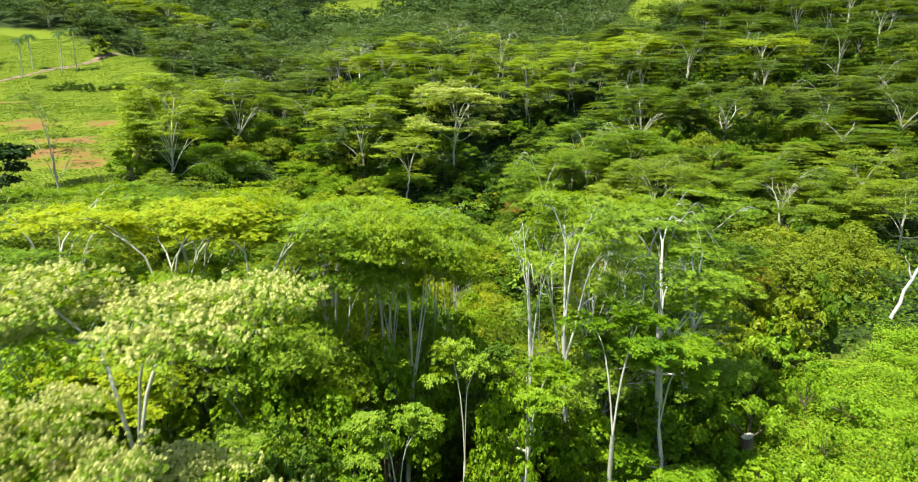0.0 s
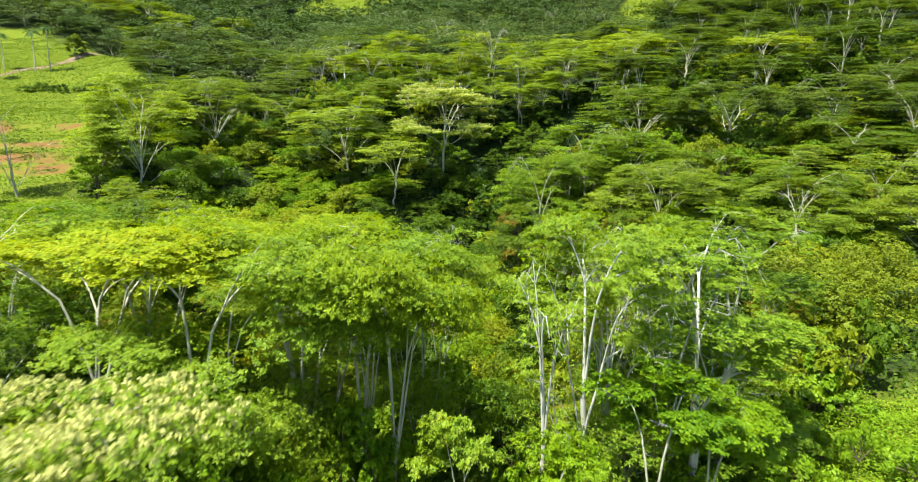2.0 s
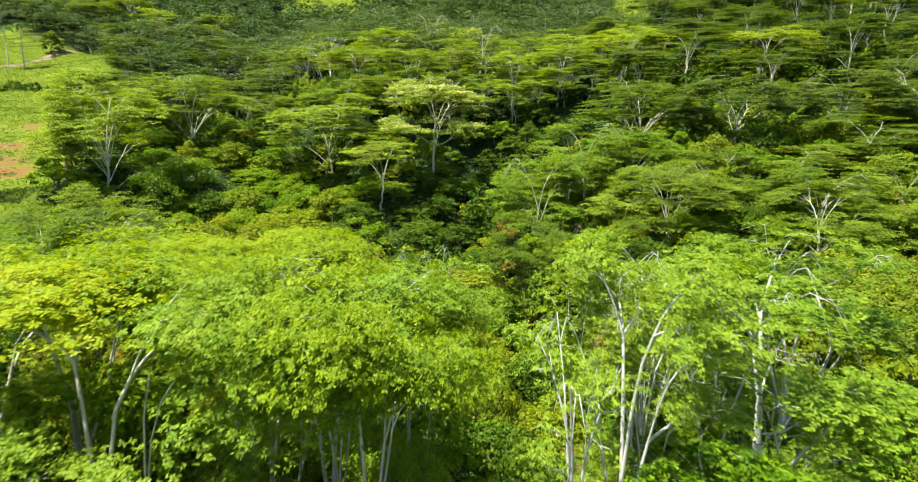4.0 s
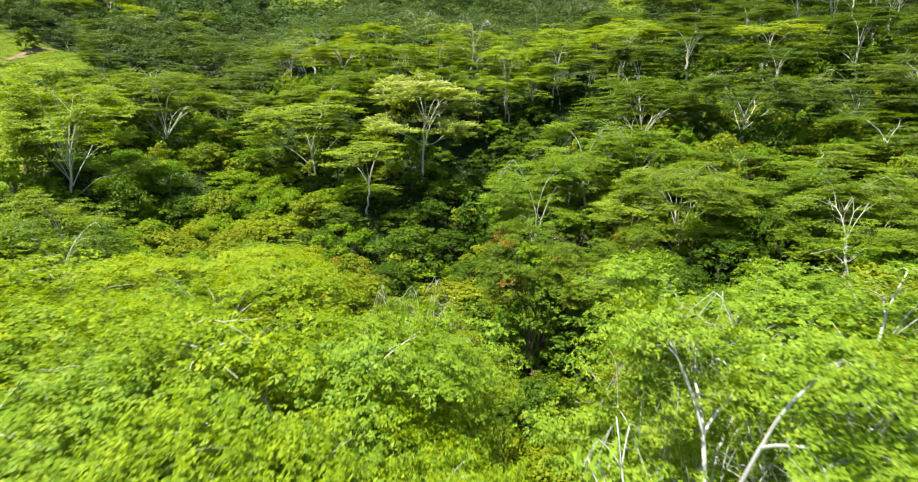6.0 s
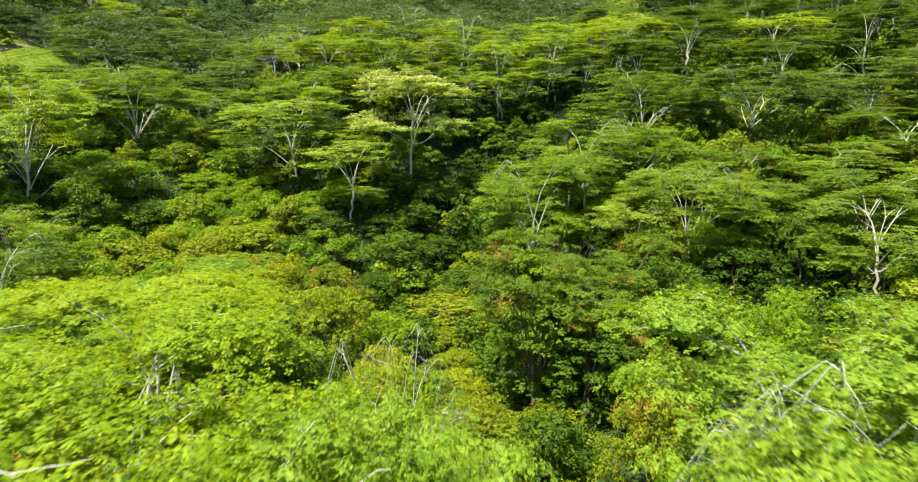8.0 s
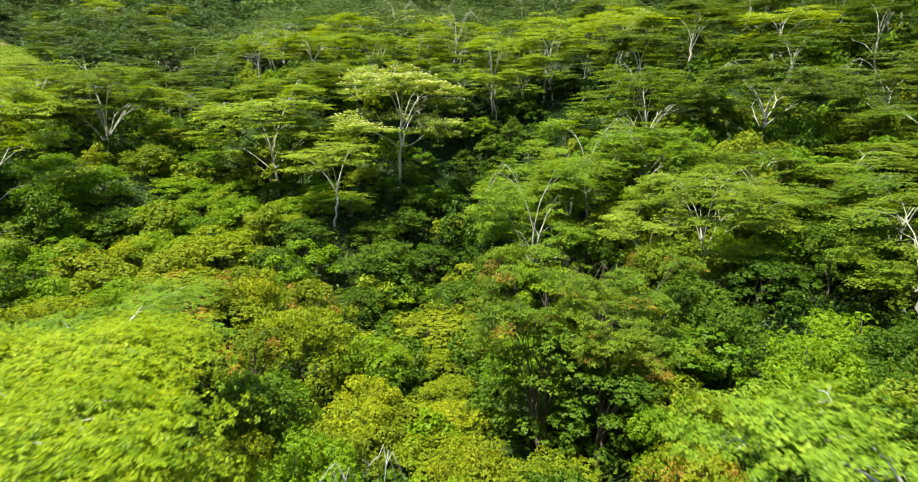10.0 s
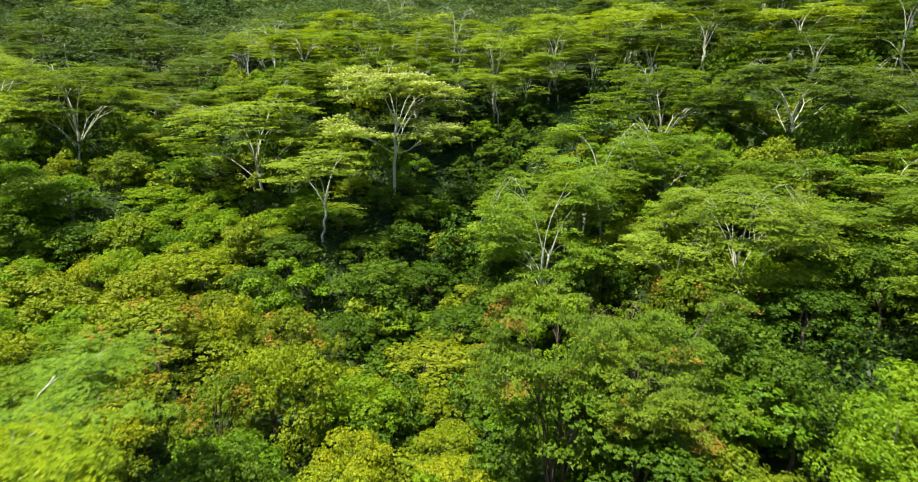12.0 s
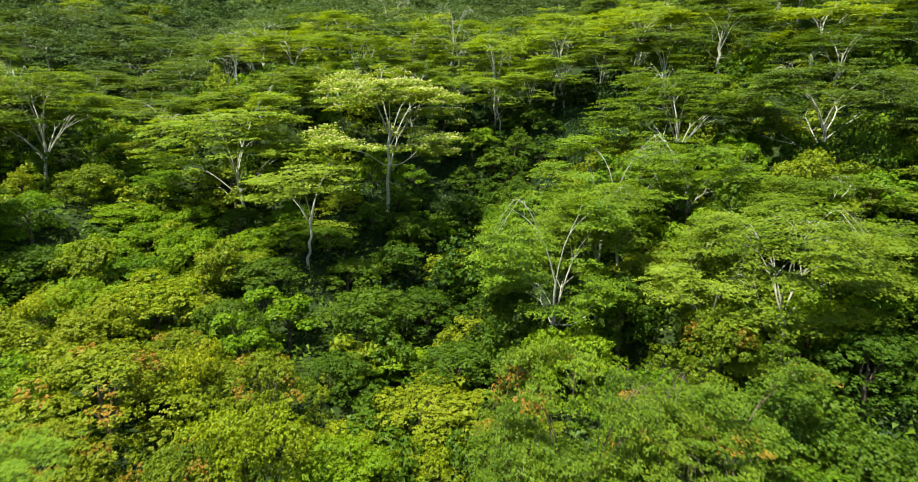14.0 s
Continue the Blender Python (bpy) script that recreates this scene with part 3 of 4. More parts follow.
dead_kinds = [(grow("bare_tree", rain_tree_parts(90, 18, 7, ALBIZIA_DEEP_SHADE, 160, 0.13, fork=0.4, n_limb=8, levels=5, dome=0.30, flat=0.95, pitch=50, bark=BARK_DEAD, girth=0.010), "leafless bleached grey tree with fanned branches", "tree", "bare trees"), 18, 7)]
bare_kind = (grow("bare_tree", rain_tree_parts(95, 24, 2.6, ALBIZIA_FRESH, 40, 0.3, fork=0.64, n_limb=5, levels=3, dome=0.2, flat=0.9, pitch=66, bark=BARK_DEAD, girth=0.010), "bare white tree with upswept limbs among green crowns", "tree", "bare trees"), 24, 2.6)
broad_kinds = [(grow("broadleaf_tree", broad_parts(100 + i, 10, 5, 26, 6500, 0.36, (BROAD, BROAD, BROAD_OLIVE, BRIGHT)[i]), "bushy round broadleaf tree with dense green crown", "tree", "broadleaf trees"), 10, 5) for i in range(4)]
fine_kinds = [(grow("broadleaf_tree", broad_parts(104 + i, 10, 5, 38, 20000, 0.19, (BROAD, BROAD_OLIVE, BRIGHT)[i], accent=(None, BROAD_YELLOW, None)[i], share=0.12), "bushy round broadleaf tree with dense green crown", "tree", "broadleaf trees", "yellowish young leaves"), 10, 5) for i in range(3)]
yellow_kinds = [(grow("broadleaf_tree", broad_parts(110 + i, 9, 5, 40, 26000, 0.16, (BROAD_OLIVE, BROAD_OLIVE)[i], accent=(BROAD_YELLOW, RED_LEAF)[i], share=(0.8, 0.22)[i]), "bushy broadleaf tree with yellow and rusty young leaves", "tree", "broadleaf trees", "yellow and rust-coloured young leaves"), 9, 5) for i in range(2)]
OLIVE_SUN = leaf_material("olive_crown_leaf", (0.052, 0.095, 0.006), (0.135, 0.180, 0.010), (0.225, 0.245, 0.017), 0.3, 0.12, 0.5, 0.2)
olive_kinds = [(grow("broadleaf_tree", broad_parts(120, 10, 7, 54, 36000, 0.19, OLIVE_SUN), "wide olive-green dome-shaped broadleaf tree", "tree", "broadleaf trees"), 10, 7)]
red_kinds = [(grow("rain_tree", rain_tree_parts(130 + i, 16, 6, ALBIZIA, 42000, 0.17, fork=0.25, girth=0.012, n_limb=9, dome=0.5, flat=0.9, pitch=52, plate=(0.12, 0.21), bark=BARK_DARK, accent=RED_LEAF, share=0.08, thick=0.34, tilt=0.36, bare=0.62), "fresh green leafy tree with rust-red new shoots", "tree", "rain trees", "rust-red new shoots"), 16, 6) for i in range(2)]
tall_kinds = [(grow("broadleaf_tree", broad_parts(150 + i, 14, 4, 34, 13000, 0.23, (BROAD, BRIGHT)[i], skirt=0.9), "tall leafy understorey tree between pale trunks", "tree", "broadleaf trees"), 14, 4) for i in range(2)]
shrub_kinds = [(grow("shrub", broad_parts(140 + i, 4, 2.6, 8, 1100, 0.36, (BROAD, BRIGHT, BROAD_OLIVE)[i], skirt=0.4), "low leafy shrub under the trees", "shrub", "shrubs"), 4, 2.6) for i in range(3)]

# ---- the tall trees over the near ravine ----
R2 = random.Random(5)


def spin():
    return R2.uniform(0, 6.28)


for x, y, top, r, k in ((-9, 44.5, 34.2, 7, 0), (-3.7, 39.3, 34.0, 4.5, 1), (-12.5, 38, 34.3, 5.4, 2), (-19, 41, 34.2, 7, 1), (-20.5, 53, 33.2, 7, 0),
                        (-30, 47, 33.6, 7.5, 2), (-10.5, 55, 32.0, 5.5, 1), (-4.6, 43.5, 33.6, 5.8, 2), (-14, 66, 30.5, 6, 1), (-2.2, 47.2, 32, 3.4, 2)):
    plant(near_kinds[k], x, y, top, r * 1.15, spin())
for x, y, top, r, k in ((-7.8, 19.8, 35.0, 5.0, 0), (-9.6, 14.8, 32.5, 3.2, 1)):
    plant(bloom_kinds[k], x, y, top, r)
for x, y, top, r, k in ((7.4, 39.4, 34.8, 4.1, 0), (14.5, 44, 34.0, 6.5, 1), (10.5, 51.5, 32.8, 5, 0), (18, 51, 33.2, 5, 1), (8.4, 46.5, 31.8, 3.8, 1)):
    plant(white_kinds[k], x, y, top, r, spin())
plant(sapling_kinds[0], 8.6, 35.2, 29.4, 3.4, 1.0)
plant(sapling_kinds[1], 0.3, 33.5, 28.0, 2.0, 2.0)
plant(sapling_kinds[0], -4.5, 27, 24.0, 2.0, 4.0)
plant(sapling_kinds[0], 4.2, 34, 27.0, 2.6, 0.3)
plant(sapling_kinds[0], 11.8, 35.5, 27.6, 3.0, 5.0)
plant(sapling_kinds[1], -2.6, 31, 25.5, 2.4, 3.0)
plant(dead_kinds[0], 10.2, 45.4, 32.7, 5.0, 2.6, "tree with bare white limbs above the canopy")
plant(dead_kinds[0], 14.3, 48.8, 33.9, 6.8, 4.1, "tree with bare white limbs above the canopy")
plant(bare_kind, 4.0, 37.2, 33.6, 2.3, 0.9)
plant(mid_kinds[0], -35, 60, 32.5, 7, 1.0)
plant(near_kinds[2], -18.2, 83, 27.0, 7.4, 3.3)
plant(dead_kinds[0], -0.6, 51.8, 33.0, 3.0, 1.9, "small bleached bare tree at the canopy's edge")

# ---- trees along the ravine and up its east side ----
# Deep-leaf kinds 2 and 5 at far right put a shadowed band into colour.
for x, y, top, r, k in ((25.4, 135, 36.3, 9, 3), (34, 138, 34.8, 8, 3), (14.3, 120, 32, 7.6, 3), (20.5, 126, 31.5, 7, 0), (57, 147, 44.2, 11.8, 2), (75, 134, 37, 11, 1), (76, 153, 45, 11, 5), (91, 143, 43, 10, 2),
                        (45, 128, 31.5, 8, 0), (58, 127, 32, 9, 4), (39, 118, 30.5, 8, 4), (52, 110, 30.5, 8.5, 0), (47, 98, 29.5, 8, 4), (65, 112, 33, 9, 1), (60, 92, 30, 8, 0),
                        (75, 100, 34, 9, 4), (90, 118, 37, 9.5, 2), (104, 135, 41, 10, 2), (97, 163, 47, 10, 5), (112, 158, 47, 10, 2), (110, 178, 50, 10, 5)):
    plant(mid_kinds[k], x, y, top, r, spin())
for x, y, top, r, k in ((41, 160, 44.2, 12.4, 2), (33, 112, 31.5, 9, 1)):
    plant(lush_kinds[k], x, y, top, r, spin())
plant(thin_kinds[0], 25.5, 112, 26.5, 5.5, 0.4)

# ---- trees on the west side ----
for x, y, top, r, k in ((-21.4, 176, 44.6, 9.6, 4), (-9, 179, 45, 9, 1), (3, 181, 45.5, 8, 4), (-67, 172, 44, 10, 0), (-64, 192, 45, 11, 2), (-74, 208, 44, 10, 2), (-37, 92.5, 28.8, 7, 0), (-47, 99, 28.5, 7, 1),
                        (-46, 112, 29, 7, 4), (-40, 184, 40, 8, 0)):
    plant(mid_kinds[k], x, y, top, r, spin())
for x, y, top, r, k in ((-22, 160, 40.8, 12.8, 0), (-57, 137, 45.2, 11.6, 0), (-54, 170, 46, 12.5, 2)):
    plant(lush_kinds[k], x, y, top, r, spin())
plant(pale_kinds[0], -1.5, 156, 45, 10.6, 2.1)
plant(thin_kinds[0], -11, 144, 32.4, 7.6, 2.5)
plant(lone_kind, -75.5, 129.5, 41, 7.5, 1.2)

# ---- trees further up the valley ----
for x, y, top, r, k in ((47, 200, 57, 10.5, 0), (63, 196, 56.5, 10.5, 1), (80, 193, 57, 11, 0), (98, 200, 57.5, 10, 1), (30, 195, 54.5, 7.5, 0), (18.4, 192, 52.9, 6.5, 0), (4, 225, 56, 11, 2), (-17.7, 240, 59.8, 9.5, 2),
                        (-5, 213, 52, 9, 2), (24, 207, 55, 8, 2), (14, 213, 55, 8, 2), (38, 212, 58, 9, 0), (55, 214, 60, 9, 0), (72, 212, 60, 10, 1), (90, 215, 62, 10, 1), (114, 205, 59, 10, 1)):
    plant(ridge_kinds[k], x, y, top, r, spin())
# Deep-leaf kinds 0 and 3 carry the gully's shade in their colour.
for x, y, top, r, k in ((-98, 292, 57, 11, 3), (-77, 300, 59, 12, 0), (-60, 296, 57, 11, 3), (-88, 272, 50, 10, 0), (-112, 310, 60, 11, 0), (-48, 262, 54, 9, 0), (-30, 226, 52, 9, 2), (-46, 215, 48, 9, 0), (-38, 254, 57, 9, 2)):
    plant(back_kinds[k], x, y, top, r, spin())
for x, y, h, r, k in ((-150, 378, 17, 11, 1), (-168, 396, 17, 12, 2), (-138, 394, 16, 11, 1), (-188, 416, 18, 12, 1), (-160, 426, 18, 12, 2), (-205, 442, 18, 12, 1), (-132, 420, 16, 11, 1), (-118, 372, 15, 10, 3), (-104, 394, 16, 11, 0),
                      (-128, 442, 17, 12, 1), (-182, 452, 18, 13, 1), (-222, 462, 18, 13, 2), (-236, 432, 17, 12, 1), (-110, 350, 13, 9, 0), (-212, 414, 16, 11, 0)):
    plant(back_kinds[k], x, y, float(land(x, y)) + h, r, spin())
for x, y, h, r, k in ((19, 187, 13, 5, 0), (25, 186, 12, 5, 0), (31, 188, 13, 5.5, 0), (37, 187, 12, 5.5, 1), (43, 189, 12, 6, 0), (12, 190, 12, 5, 0)):
    plant(ridge_kinds[k], x, y, float(land(x, y)) + h, r, x)
for x, y, top, r in ((-34.4, 245, 59, 8), (-42, 247, 57, 6), (-4, 292, 70.5, 9), (14, 262, 64, 8), (-102, 306, 58, 7), (-118, 345, 74, 9), (-150, 560, 108, 16)):
    plant(dead_kinds[0], x, y, top, r, spin())

# ---- wide bushes and the big vine-hung tree ----
for x, y, top, r, k in ((10.5, 91, 28.2, 5.6, 0), (18.8, 92, 27.2, 6.2, 1), (14.5, 87.5, 25, 4.6, 0)):
    plant(red_kinds[k], x, y, top, r, spin())
for x, y, top, r, k in ((11, 92, 23, 4.8, 0), (16, 93, 22.5, 5, 0), (21, 94, 21, 4.5, 1), (14, 87, 20, 4, 0)):
    plant(tall_kinds[k], x, y, top, r, spin(), "vine-hung leafy tree at the ravine's edge")
plant(olive_kinds[0], 35, 71, 25.4, 7.8, 0.5)
plant(olive_kinds[0], 44, 78, 25.4, 6, 2.5)
# ---- leafy understorey between the near trunks ----
# Kind 1's brighter leaf makes up for light missing under the canopy.
for x, y, top, r, k in ((-14, 49, 26, 4.2, 1), (-5, 48, 24, 4, 1), (1.5, 46, 20, 3.4, 0), (-22, 47, 26, 4.5, 0), (-2, 55, 21, 4, 0), (11, 40, 22, 3.6, 1), (8, 45, 24, 4, 1), (16, 49, 25, 4.2, 1),
                        (20, 60, 24, 4, 1), (-17, 34, 24, 3.6, 1), (-25, 39, 26, 4.5, 0), (-8, 37, 20, 3.2, 1)):
    plant(tall_kinds[k], x, y, top, r, spin())
for x, y, top, r, k in ((3, 41, 20, 3.2, 0), (-28, 55, 26, 4.5, 0), (12, 57, 23, 4, 1), (27, 66, 25, 4, 0), (-18, 26, 24, 3.5, 0), (-24, 30, 26, 4, 1), (7, 29.5, 20.5, 3, 1), (11, 31.5, 20, 3, 1),
                        (9, 26, 18.5, 3, 1), (4, 30, 17, 2.8, 1), (13.5, 35, 19.5, 3.2, 1), (-1, 27, 17, 2.8, 1)):
    plant(tall_kinds[k], x, y, top, r, spin())
for x, y, top, r, k in ((14, 40, 20, 3, 1), (-12, 62, 21, 4, 0), (-22, 63, 24, 4.5, 1), (2.5, 51, 18, 3.4, 0), (5, 59, 18, 3.6, 0), (-1, 63, 17, 3.5, 1), (-9, 42, 24, 3.4, 1), (-2.5, 42, 23, 3.2, 1),
                        (2.5, 43, 22, 3, 0), (-5.5, 39, 23.5, 3, 1), (-14, 41, 25, 3.4, 1), (6.5, 42, 22, 3, 1)):
    plant(tall_kinds[k], x, y, top, r, spin())

for x, y, top, r, k in ((-6.2, 24, 25.5, 3.2, 0), (-9.5, 27.5, 26.5, 3.5, 0), (-13, 22, 26, 3.4, 0), (-3.4, 29, 23, 3, 0)):
    plant(tall_kinds[k], x, y, top, r, spin())
for x, y, top, r, k in ((17.3, 51.5, 16.8, 3, 2), (15.6, 46, 16.2, 2.8, 2), (19.5, 54.5, 18, 3, 2), (14.2, 41, 15.8, 2.8, 2), (13.4, 48, 17.5, 3.2, 0), (22.5, 57.5, 19.5, 3.2, 1), (16, 57, 18.5, 3.4, 0), (26, 60, 20, 3.4, 1)):
    plant(fine_kinds[k], x, y, top, r, spin())
plant(yellow_kinds[0], 9.0, 45.5, 17.2, 2.8, 0.7)
plant(sapling_kinds[1], -3.6, 42.0, 21.5, 1.9, 1.7, "low fresh yellow-green sapling in the shade")

# All of the brighter leaf kind, its colour standing in for dappled light.
for x, y, top, r, k in ((-14, 35.5, 27.2, 3.4, 1), (-9, 36, 26.6, 3.2, 1), (-4.2, 35.5, 26, 3, 1), (0.4, 36.5, 25.4, 2.8, 1), (-18.5, 36, 27.6, 3.6, 1), (-7, 31.5, 24.5, 2.8, 1)):
    plant(tall_kinds[k], x, y, top, r, spin())

# ---- round bushes that stand out in the ravine ----
for x, y, top, r, k in ((-21.9, 111, 20.5, 7, 1), (-10.4, 104, 19.4, 5.2, 0), (-25.4, 132, 21.4, 7, 0), (-34.8, 128.5, 21.2, 4, 0), (-18.9, 121, 18.6, 4, 1), (-13.6, 100, 18, 4, 1), (-22, 102, 19.3, 4.2, 1), (-10.2, 115, 18.4, 4.4, 1), (-3.5, 98, 14.5, 3.6, 0)):
    plant(yellow_kinds[k], x, y, top, r, spin())
    early.append((x, y, r * 1.05))
for x, y, top, r, k in ((-14.4, 139, 21.4, 4.4, 0), (-3.3, 134, 19, 5.6, 0), (2.2, 118, 14, 5.8, 1), (10.4, 103, 15.5, 3.8, 2), (-25.6, 148, 23.6, 3.4, 2), (-37.9, 156, 25.5, 4.6, 2), (-6.5, 123, 15.4, 3.6, 0), (6, 124, 15.8, 4.6, 0), (-4.6, 106, 14.8, 4, 2),
                        (34.9, 105, 22.3, 4.4, 0), (20.7, 119, 24, 4, 0), (11.6, 127, 21, 4.4, 0), (3.5, 136, 17.4, 4.6, 0), (-41.9, 139, 23.4, 4.6, 0)):
    plant(fine_kinds[k], x, y, top, r, spin())
    early.append((x, y, r * 1.05))
for x, y, top, r, k in ((-18.9, 147, 23, 3.6, 2), (-8.7, 148, 22.4, 5, 0), (-29.6, 125, 20.6, 4.4, 1), (0.9, 153, 20, 4, 0), (9.8, 111, 14, 3.8, 1), (17.4, 80, 19.2, 3.2, 2), (-12, 93, 17, 4, 2)):
    plant(fine_kinds[k], x, y, top, r, spin())
    early.append((x, y, r * 1.05))

for x, y, top, r, k in ((-46, 149, 28.5, 4.8, 2), (-55, 153, 30, 4.8, 2), (-51, 143, 27, 4.6, 2), (-61, 148, 28, 4.5, 2), (-44, 160, 30.5, 4.6, 1), (-35, 166, 29, 4.4, 2), (-51, 173, 28.2, 5, 2), (-40, 175, 29, 4.6, 2), (-45, 186, 31, 5, 1), (-52, 196, 33, 5, 2),
                        (-3, 152, 25.5, 3.4, 0), (2, 151, 24, 3.2, 0), (-8, 155, 25, 3.2, 1), (-14, 155, 25, 3.4, 2), (-22, 155, 24.5, 3.4, 0), (-28, 156, 25, 3.6, 2)):
    plant(fine_kinds[k], x, y, top, r, spin())
    early.append((x, y, r * 1.05))

for i in range(22):
    y = 160 + 1.3 * i
    x = float(stream_x(y)) + (-7, 6, -1, 11, 3)[i % 5] + R2.uniform(-2, 2)
    r = R2.uniform(2.6, 4.2)
    plant(broad_kinds[(0, 1, 0, 3, 1, 0, 0)[i % 7]], x, y, float(land(x, y)) + R2.uniform(3.5, 6), r, spin())
    early.append((x, y, r))
plant(yellow_kinds[0], -50.7, 157, 30.4, 1.6, 0.4, "small shrub in bright yellow flower")
plant(fine_kinds[2], 14.5, 152, 24.5, 3.4, 1.0)
early.append((14.5, 152, 3.4))

# ---- sunlit bushes on the open slopes ----
for x, y, top, r, k in ((-50, 146, 23.5, 4.5, 2), (-43, 140, 22.5, 4.5, 2), (-36, 145, 23, 4.5, 2), (-30, 140, 22, 4.2, 2), (-25, 147, 23, 4.5, 2), (-18, 142, 21.5, 4.2, 1), (-14, 150, 23, 4, 2), (-33, 152, 23.5, 4.5, 2),
                        (-42, 128, 21.5, 4.5, 2), (-33, 130, 21.5, 4.5, 2), (-24, 132, 20.5, 4.2, 2), (-16, 128, 20, 4, 0)):
    plant(fine_kinds[k], x, y, top, r, spin())
    early.append((x, y, r))
for x, y, top, r, k in ((-4, 130, 17.5, 3.8, 0), (-6, 142, 20, 4, 0), (1, 62, 17, 3.4, 2), (4, 70, 16, 3.4, 1), (-4, 72, 18, 3.8, 0), (2, 79, 15.5, 3.4, 2), (9, 77, 17.5, 3.6, 0), (4, 85, 15, 3.4, 1),
                        (-6, 82, 17.5, 4, 2), (-13, 76, 20, 4.2, 1), (-12, 88, 19, 4.2, 0)):
    plant(fine_kinds[k], x, y, top, r, spin())
    early.append((x, y, r))

# ---- bushy trees that fill the ravine and the slopes ----


def gully(x, y):
    """Along the stream and the side gully no tall trees stand."""
    return abs(x - float(stream_x(y))) < (12 if 158 < y < 196 else 8) or (140 < y < 240 and abs(x + 30 + 0.4 * (y - 150)) < 9)


def free(x, y, r, share):
    return all((x - a) ** 2 + (y - b) ** 2 > (share * (r + c)) ** 2 for a, b, c in low)


low = list(early)
count = 0
for _ in range(5000):
    y = R2.uniform(62, 165)
    x = R2.uniform(-0.72 * (y - 20), 0.72 * (y - 20))
    r = R2.uniform(3.2, 5.2)
    if clearing(x, y) > 0.2 or not free(x, y, r, 0.66) or math.hypot(x - 14.5, y - 92) < 9 or math.hypot(x - 36, y - 99) < 12.5 or math.hypot(x - 35, y - 71) < 9:
        continue
    low.append((x, y, r))
    h = R2.uniform(3.5, 6) if gully(x, y) else R2.uniform(6, 10)
    if y < 118 and abs(x) < 0.75 * (y - 25):
        plant((fine_kinds + yellow_kinds)[R2.choice((3, 3, 1, 2, 3, 4, 1, 4) if x < 12 else (0, 0, 0, 1, 2, 4))], x, y, float(land(x, y)) + h, r, spin())
    else:
        plant(broad_kinds[R2.choice((3, 1, 2, 2, 3, 3) if x < -12 else (0, 1, 2, 2, 3, 3))], x, y, float(land(x, y)) + h, r, spin())
    count += 1
    if count >= 170:
        break

# ---- small bushes crowding the stream bed and the steep head of the valley ----


def thicket():
    spots = []
    for _ in range(16000):
        y = R2.uniform(58, 250)
        x = R2.uniform(-0.68 * y, 0.68 * y)
        r = R2.uniform(2.0, 3.6)
        deep = gully(x, y)
        cleft = 157 < y < 192 and -11 < x - float(stream_x(y)) < 12
        if cleft:
            r *= 0.6
        if not (deep or 150 < y < 215) or clearing(x, y) > 0.2 or any((x - a) ** 2 + (y - b) ** 2 < ((0.5 if deep else 0.75) * (r + c)) ** 2 for a, b, c in low):
            continue
        low.append((x, y, r))
        spots.append((x, y, r, R2.uniform(1.5, 3) if cleft else R2.uniform(3, 6) if deep else R2.uniform(4, 8), spin()))
        if len(spots) >= 350:
            break
    # Bushes here take the near-black leaf, which paints in the ravine's shade.
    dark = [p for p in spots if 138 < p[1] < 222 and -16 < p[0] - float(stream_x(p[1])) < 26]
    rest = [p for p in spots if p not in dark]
    for which, leaf, stand in ((0, SHADED_DARK_LEAF, dark), (1, BROAD, rest[0::2]), (2, BRIGHT, rest[1::4]), (3, BROAD_OLIVE, rest[3::4])):
        source = broad_parts(180 + which, 10, 5, 12, 900, 0.68, leaf, skirt=0.4)["crown"]
        co = np.empty(len(source.vertices) * 3, np.float32)
        source.vertices.foreach_get("co", co)
        co = co.reshape(-1, 3)
        vs = []
        for x, y, r, h, a in stand:
            c, n = math.cos(a), math.sin(a)
            vs.append(np.stack([(co[:, 0] * c - co[:, 1] * n) * r / 5 + x, (co[:, 0] * n + co[:, 1] * c) * r / 5 + y, co[:, 2] * h / 10 + float(land(x, y))], 1))
        v = np.concatenate(vs)
        tagged(new("thicket", mesh_from("thicket", v, np.arange(len(v)).reshape(-1, 3), leaf)), ("vine-covered thicket in the ravine's head, shade in leaf colour", "dense leafy thicket crowding the ravine", "fresh green thicket crowding the ravine", "olive-green thicket crowding the ravine")[which], "thicket", kind="stuff")


thicket()

# ---- understorey near the camera's line ----
count = 0
for _ in range(4000):
    y, x = R2.uniform(8, 66), R2.uniform(-38, 34)
    r = R2.uniform(1.8, 3.4)
    if not free(x, y, r, 0.55) or math.hypot(x - 35, y - 71) < 9 or (x > 14 and y < 52):
        continue
    low.append((x, y, r))
    plant(shrub_kinds[R2.choice((0, 0, 1, 2))], x, y, float(land(x, y)) + R2.uniform(3, 8), r, spin())
    count += 1
    if count >= 80:
        break

# ---- forest on the back slopes ----
tall = list(placed)
count = 0
